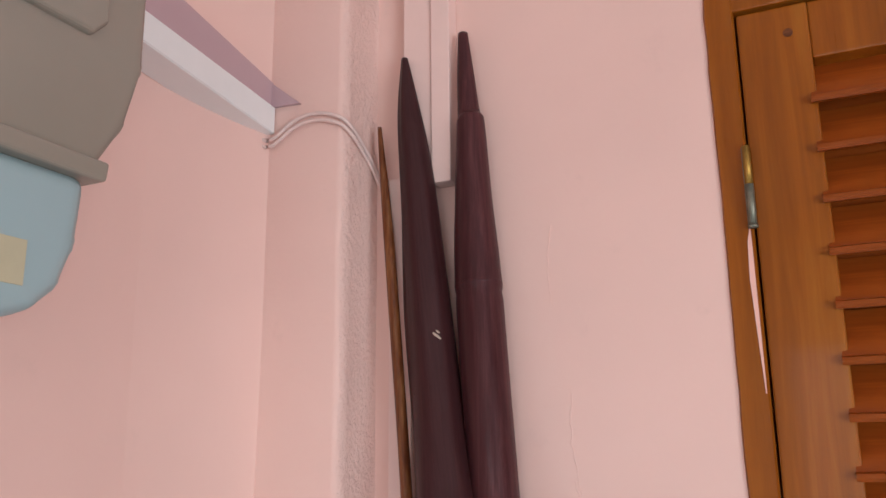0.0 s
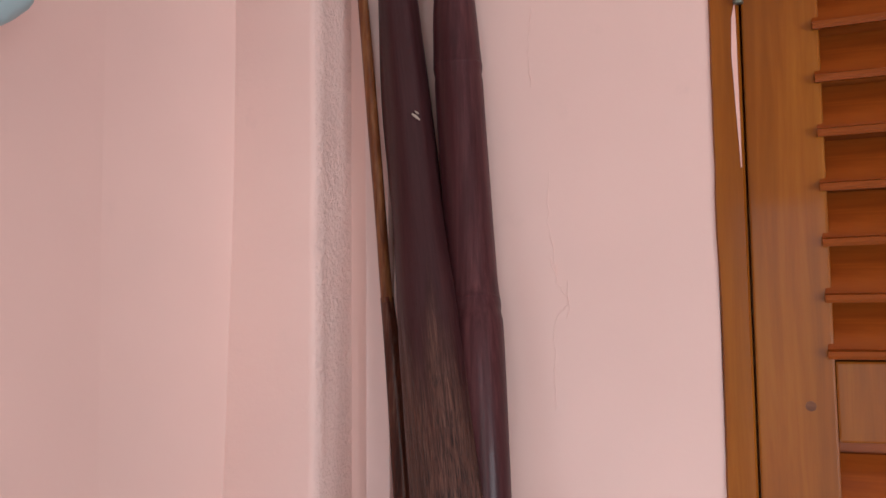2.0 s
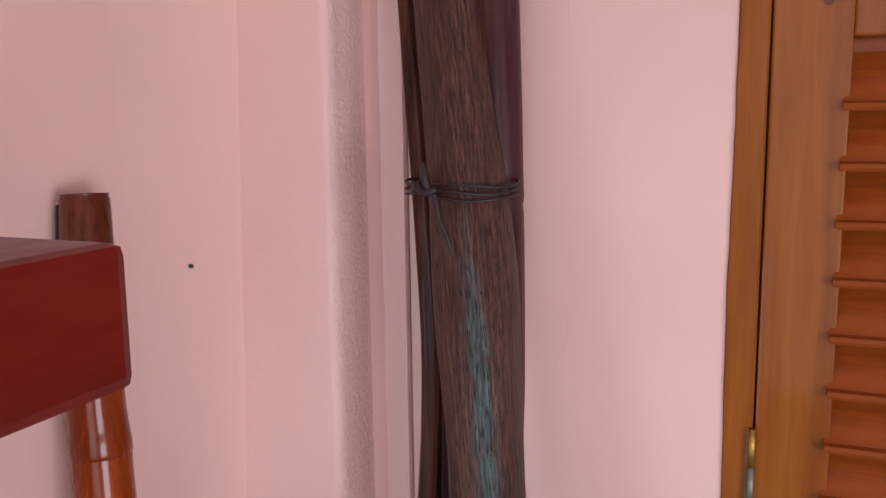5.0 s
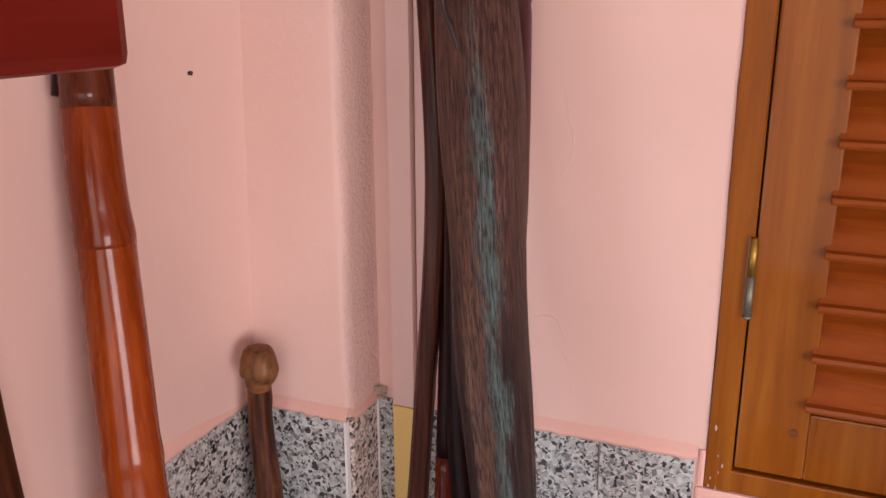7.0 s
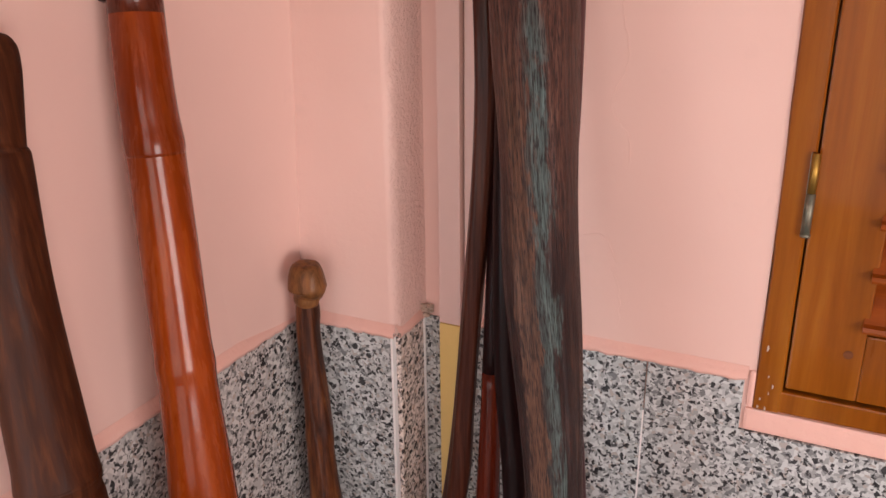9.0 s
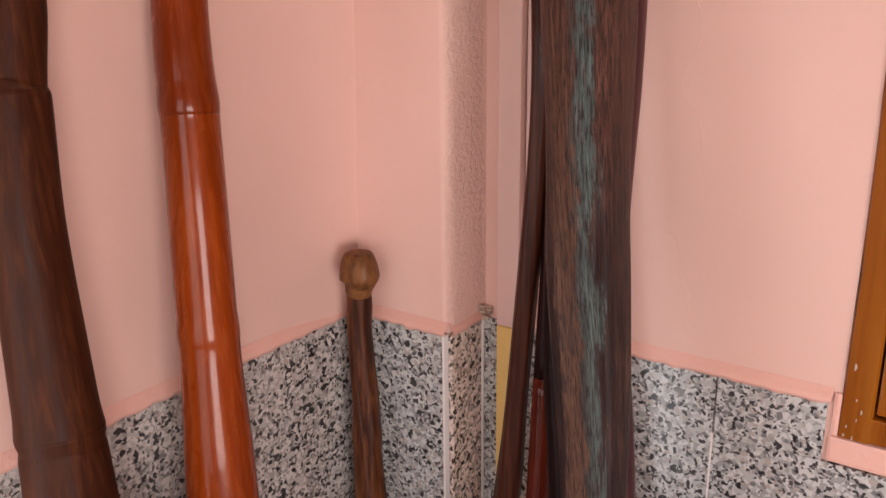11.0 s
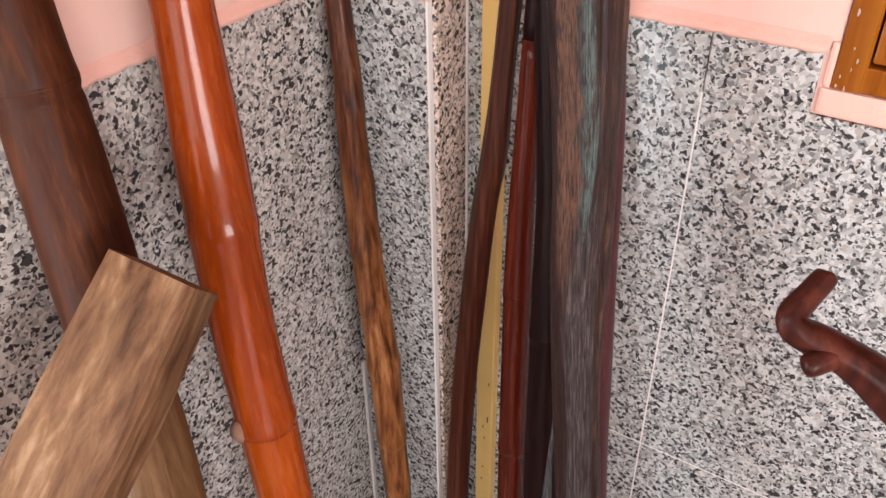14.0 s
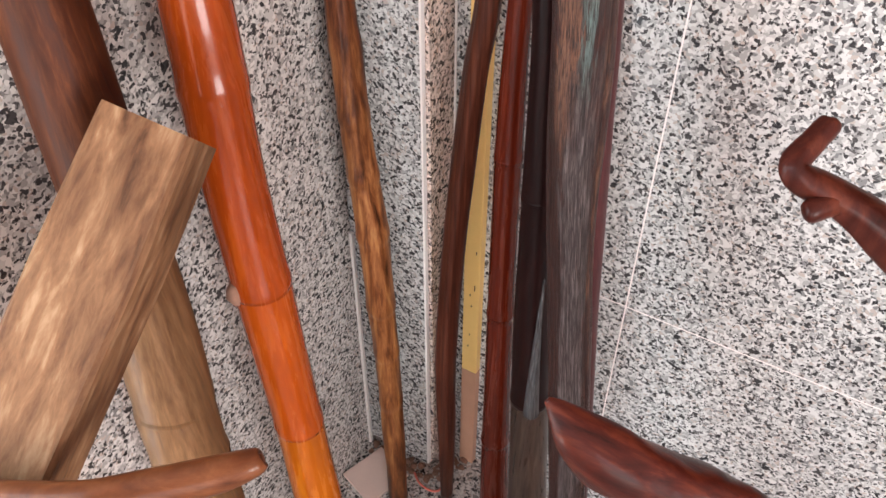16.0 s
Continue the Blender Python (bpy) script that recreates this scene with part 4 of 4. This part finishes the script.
def slab(prof, x0, x1, bevel):
    """A side outline in (y, z), drawn out along x and rounded."""
    bm = bmesh.new()
    a = [bm.verts.new((x0, y - BX.y, z - BX.z)) for y, z in prof]
    b = [bm.verts.new((x1, y - BX.y, z - BX.z)) for y, z in prof]
    n = len(prof)
    for i in range(n):
        bm.faces.new((a[i], a[(i + 1) % n], b[(i + 1) % n], b[i]))
    bm.faces.new(list(reversed(a)))
    bm.faces.new(b)
    bmesh.ops.recalc_face_normals(bm, faces=bm.faces)
    bmesh.ops.bevel(bm, geom=[e for e in bm.edges if e.verts[0].co.x + e.verts[1].co.x > x1], offset=bevel, segments=4, affect="EDGES", profile=0.6)
    return bm


part("cover", slab([(0.54, 2.55), (0.790, 2.55), (0.793, 2.28), (0.778, 2.225), (0.753, 2.184), (0.54, 2.184)], 0.0005, 0.168, 0.012), M_SMOKE, disp, "smoky beige translucent cover", True)
part("rim", slab([(0.54, 2.192), (0.762, 2.192), (0.760, 2.176), (0.54, 2.176)], 0.0005, 0.172, 0.004), M_SMOKE, disp)
part("cover_ridge", slab([(0.60, 2.42), (0.745, 2.42), (0.748, 2.30), (0.735, 2.285), (0.60, 2.285)], 0.15, 0.174, 0.005), M_SMOKE, disp)
part("base", slab([(0.54, 2.178), (0.751, 2.178), (0.747, 2.125), (0.735, 2.092), (0.715, 2.074), (0.69, 2.065), (0.54, 2.060)], 0.0005, 0.164, 0.014), M_BLUE, disp, "pale blue rounded base", True)
part("label_sticker", boxes(((0.1635, -0.10, 0.029), (0.1652, 0.003, 0.060))), M_STICKER, disp, "faded yellowish sticker")

# ---- loose wood near the camera ----
def oriented(name, a, b, material, label, category, half, seg=14, noise_amp=0.002):
    """A squared timber from a (top) to b (foot), with worn edges."""
    a, b = Vector(a), Vector(b)
    d = (a - b)
    L = d.length
    bm = bmesh.new()
    hx, hy = half
    prof = [(-hx, -hy + 0.004), (-hx + 0.004, -hy), (hx - 0.004, -hy), (hx, -hy + 0.004), (hx, hy - 0.004), (hx - 0.004, hy), (-hx + 0.004, hy), (-hx, hy - 0.004)]
    rings = []
    for i in range(seg + 1):
        z = L * i / seg
        sh = 1.0 if i < seg else 0.95
        rings.append([bm.verts.new((x * sh + noise_amp * noise.noise(Vector((x * 30, z * 6, 1))), y * sh + noise_amp * noise.noise(Vector((y * 30, z * 6, 7))), z)) for x, y in prof])
    for r0, r1 in zip(rings, rings[1:]):
        for k in range(8):
            bm.faces.new((r0[k], r0[(k + 1) % 8], r1[(k + 1) % 8], r1[k]))
    bm.faces.new(list(reversed(rings[0])))
    bm.faces.new(rings[-1])
    bmesh.ops.recalc_face_normals(bm, faces=bm.faces)
    ob = part(name, bm, material)
    q = d.to_track_quat("Z", "Y")
    ob.matrix_world = Matrix.Translation(b) @ q.to_matrix().to_4x4() @ Matrix.Rotation(radians(BEAM_TWIST), 4, "Z")
    return tagged(ob, label, category)


BEAM_TWIST = 20
oriented("timber_post", (-0.268, 0.685, 1.047), (-0.294, -0.482, -0.015), M_BEAM, "squared pale brown rough timber leaning against the bamboo", "timber", (0.040, 0.030))

# carved root stand: a branch and a horn reach into the corner
root = thing("carved_root_stand", (0.355, 0.58, FZ), "dark red polished root-wood stand with twisting branches", "root stand")
RB = (0.355, 0.58, FZ)
part("branch", tube(spline([(0.164, 0.949, 1.050, 0.0056), (0.163, 0.946, 1.048, 0.0092), (0.157, 0.932, 1.038, 0.0100), (0.151, 0.916, 1.026, 0.0112), (0.160, 0.912, 1.018, 0.0120), (0.186, 0.917, 1.008, 0.0132), (0.209, 0.920, 0.998, 0.0156), (0.231, 0.920, 0.986, 0.0184), (0.290, 0.915, 0.955, 0.0260), (0.345, 0.89, 0.90, 0.0280), (0.41, 0.80, 0.75, 0.0330), (0.43, 0.68, 0.50, 0.0400), (0.39, 0.60, 0.25, 0.0500)], 8), RB, 20, 0.22, (18, 6), seed=3.0), M_ROSE, root, smooth=True)
part("knot_stub", tube(spline([(0.170, 0.892, 1.001, 0.0040), (0.172, 0.894, 1.002, 0.0080), (0.176, 0.900, 1.004, 0.0096), (0.184, 0.910, 1.006, 0.0096), (0.191, 0.917, 1.005, 0.0088)], 5), RB, 16, 0.15, (20, 10)), M_ROSE, root, smooth=True)
part("horn", tube(spline([(0.062, 0.692, 0.928, 0.0030), (0.072, 0.692, 0.922, 0.0100), (0.094, 0.690, 0.908, 0.0225), (0.121, 0.691, 0.895, 0.0300), (0.150, 0.698, 0.884, 0.0325), (0.180, 0.706, 0.875, 0.034), (0.216, 0.709, 0.859, 0.0300), (0.25, 0.69, 0.79, 0.034), (0.31, 0.63, 0.60, 0.04), (0.35, 0.59, 0.3, 0.045)], 8), RB, 20, 0.12, (14, 5), 0.75, seed=8.0), M_HORN, root, smooth=True)
part("base", tube(spline([(0.355, 0.58, 0.40, 0.06), (0.355, 0.58, 0.25, 0.085), (0.355, 0.58, 0.1, 0.10), (0.355, 0.58, FZ, 0.13)], 8), RB, 28, 0.25, (20, 6)), M_ROSE, root, smooth=True)

# low bench whose curved rail shows beside the timber
bench = thing("low_bench", (-0.18, 0.28, 0.0), "reddish brown wooden bench with a rounded curved rail", "bench")
BB = (-0.18, 0.28, 0.0)
part("rail", tube(spline([(-0.085, 0.556, 0.914, 0.0040), (-0.088, 0.553, 0.913, 0.0095), (-0.110, 0.532, 0.906, 0.0135), (-0.149, 0.500, 0.898, 0.0145), (-0.192, 0.467, 0.892, 0.0150), (-0.30, 0.42, 0.87, 0.017)], 7), BB, 20, 0.05), M_BENCH, bench, smooth=True)
part("leg", boxes(((-0.135, 0.115, FZ), (-0.105, 0.145, 0.868)), bevel=0.004), M_BENCH, bench)
part("leg", boxes(((-0.135, -0.22, FZ), (-0.105, -0.19, 0.868)), bevel=0.004), M_BENCH, bench)
part("side_rail", boxes(((-0.133, -0.19, 0.60), (-0.107, 0.115, 0.64)), bevel=0.004), M_BENCH, bench)

# pale scuffs on the pole, worn paint at the window's lower corner
for a, b, r in (((-0.2035, 1.1395, 2.104), (-0.1955, 1.1425, 2.097), 0.0016), ((-0.200, 1.140, 2.1065), (-0.1965, 1.1415, 2.1035), 0.0012), ((-0.1745, 1.0995, 1.805), (-0.1735, 1.0995, 1.799), 0.0014)):
    o = Vector(log.location)
    part("scuff_mark", tube([(*a, r * 0.6), (*(Vector(a).lerp(Vector(b), 0.5)), r), (*b, r * 0.5)], o, 8, 0.4, (30, 30)), M_CHIP, log, "pale scuff")
rnd = random.Random(21)
for k in range(7):
    x, z = WX0 + rnd.uniform(0.004, 0.022), 1.092 + abs(rnd.gauss(0, 0.022))
    w, h = rnd.uniform(0.0006, 0.0014), rnd.uniform(0.001, 0.004)
    chip_ob = part("paint_chip", tube([(x, YR - 0.0052, z - h, w * 0.5), (x + w * 0.4, YR - 0.0052, z, w), (x, YR - 0.0052, z + h, w * 0.4)], (x, YR, z), 7, 0.5, (30, 30), 0.35), M_CHIP)
    chip_ob.location = (x, YR, z)
    tagged(chip_ob, "worn pale paint chip on the window frame", "paint chip", "paint chips on the frame", "structure")

# ---- the foot of the corner ----
scrap = part("tile_scrap", boxes(((-0.055, -0.05, 0.0), (0.03, 0.045, 0.007)), bevel=0.001), M_CREAM)
scrap.location = (-0.385, 1.055, FZ + 0.0005)
scrap.rotation_euler = (0, 0, radians(-18))
tagged(scrap, "broken cream tile piece lying in the corner", "tile")
bm = bmesh.new()
rnd = random.Random(4)
for i in range(60):
    r = rnd.uniform(0.002, 0.008)
    on_a = rnd.random() < 0.6
    c = Vector((rnd.uniform(XL + 0.02, CX + 0.01), CY - rnd.uniform(0.006, 0.03), FZ + r * 0.5)) if on_a else Vector((rnd.uniform(CX, CX + 0.05), rnd.uniform(CY - 0.02, YR - 0.02), FZ + r * 0.5))
    s = bmesh.ops.create_icosphere(bm, subdivisions=1, radius=r)
    for v in s["verts"]:
        v.co = c + Vector((v.co.x * rnd.uniform(0.7, 1.5), v.co.y * rnd.uniform(0.7, 1.3), v.co.z * rnd.uniform(0.5, 0.9)))
deb = part("debris", bm, M_MORTAR)
tagged(deb, "brown crumbs of mortar and dirt in the corner", "debris", kind="stuff")
RW = [(-0.335, 1.10, FZ + 0.006, 0.0022), (-0.315, 1.085, FZ + 0.008, 0.0022), (-0.29, 1.082, FZ + 0.006, 0.0022), (-0.275, 1.09, FZ + 0.005, 0.0022), (-0.27, 1.11, FZ + 0.004, 0.0022)]
rw = part("wire_scrap", tube(spline(RW, 6), RW[0][:3], 8), M_REDWIRE, smooth=True)
rw.location = RW[0][:3]
tagged(rw, "short piece of pink-red wire on the floor", "wire")

# chipped plaster at the top inner corner of the wainscot
bm = bmesh.new()
rnd = random.Random(9)
for i in range(14):
    r = rnd.uniform(0.002, 0.005)
    s = bmesh.ops.create_icosphere(bm, subdivisions=1, radius=r)
    c = Vector((CX + rnd.uniform(0.002, 0.016), YR - rnd.uniform(0.002, 0.012), ZW + rnd.uniform(0.0, 0.016)))
    for v in s["verts"]:
        v.co = c + Vector((v.co.x * 1.5, v.co.y, v.co.z * 0.8))
chip = part("plaster_chip", bm, M_CHIP)
tagged(chip, "chipped bare plaster at the wainscot corner", "plaster", kind="structure")

# fine cracks in the wall paint
def crack(name, pts, w, seed):
    bm = bmesh.new()
    prev = None
    rows = spline([(x, 0, z) for x, z in pts], 8)
    for i, (x, _, z) in enumerate(rows):
        jx = 0.0030 * noise.noise(Vector((i * 0.6, seed, 0))) + 0.0018 * noise.noise(Vector((i * 1.7, seed, 2)))
        ww = w * (0.15 + 1.5 * abs(noise.noise(Vector((i * 0.4, seed, 5)))))
        row = [bm.verts.new((x + jx + s * ww, y, z)) for s, y in ((-2.2, YR), (-0.6, YR - 0.0006), (0.4, YR - 0.0001), (2.0, YR))]
        if prev:
            for q in range(3):
                bm.faces.new((prev[q], prev[q + 1], row[q + 1], row[q]))
        prev = row
    bmesh.ops.recalc_face_normals(bm, faces=bm.faces)
    return tagged(part(name, bm, M_WALL), "fine raised crack in the pink wall paint", "crack", "cracks in the wall", "structure")


for k, pts in enumerate((
    [(-0.070, 2.042), (-0.072, 1.994), (-0.064, 1.929)],
    [(-0.053, 1.925), (-0.054, 1.899), (-0.067, 1.882), (-0.069, 1.830), (-0.068, 1.790)],
    [(-0.071, 1.950), (-0.063, 1.920), (-0.052, 1.901), (-0.055, 1.884)],
    [(-0.078, 1.529), (-0.066, 1.463), (-0.080, 1.425), (-0.078, 1.403), (-0.061, 1.382), (-0.057, 1.350)],
    [(-0.105, 1.263), (-0.081, 1.265), (-0.063, 1.233)],
    [(-0.070, 1.227), (-0.059, 1.200), (-0.058, 1.157)],
    [(-0.086, 2.223), (-0.091, 2.179), (-0.089, 2.134)],
)):
    crack("wall_crack", pts, 0.00065, 2.0 + k)
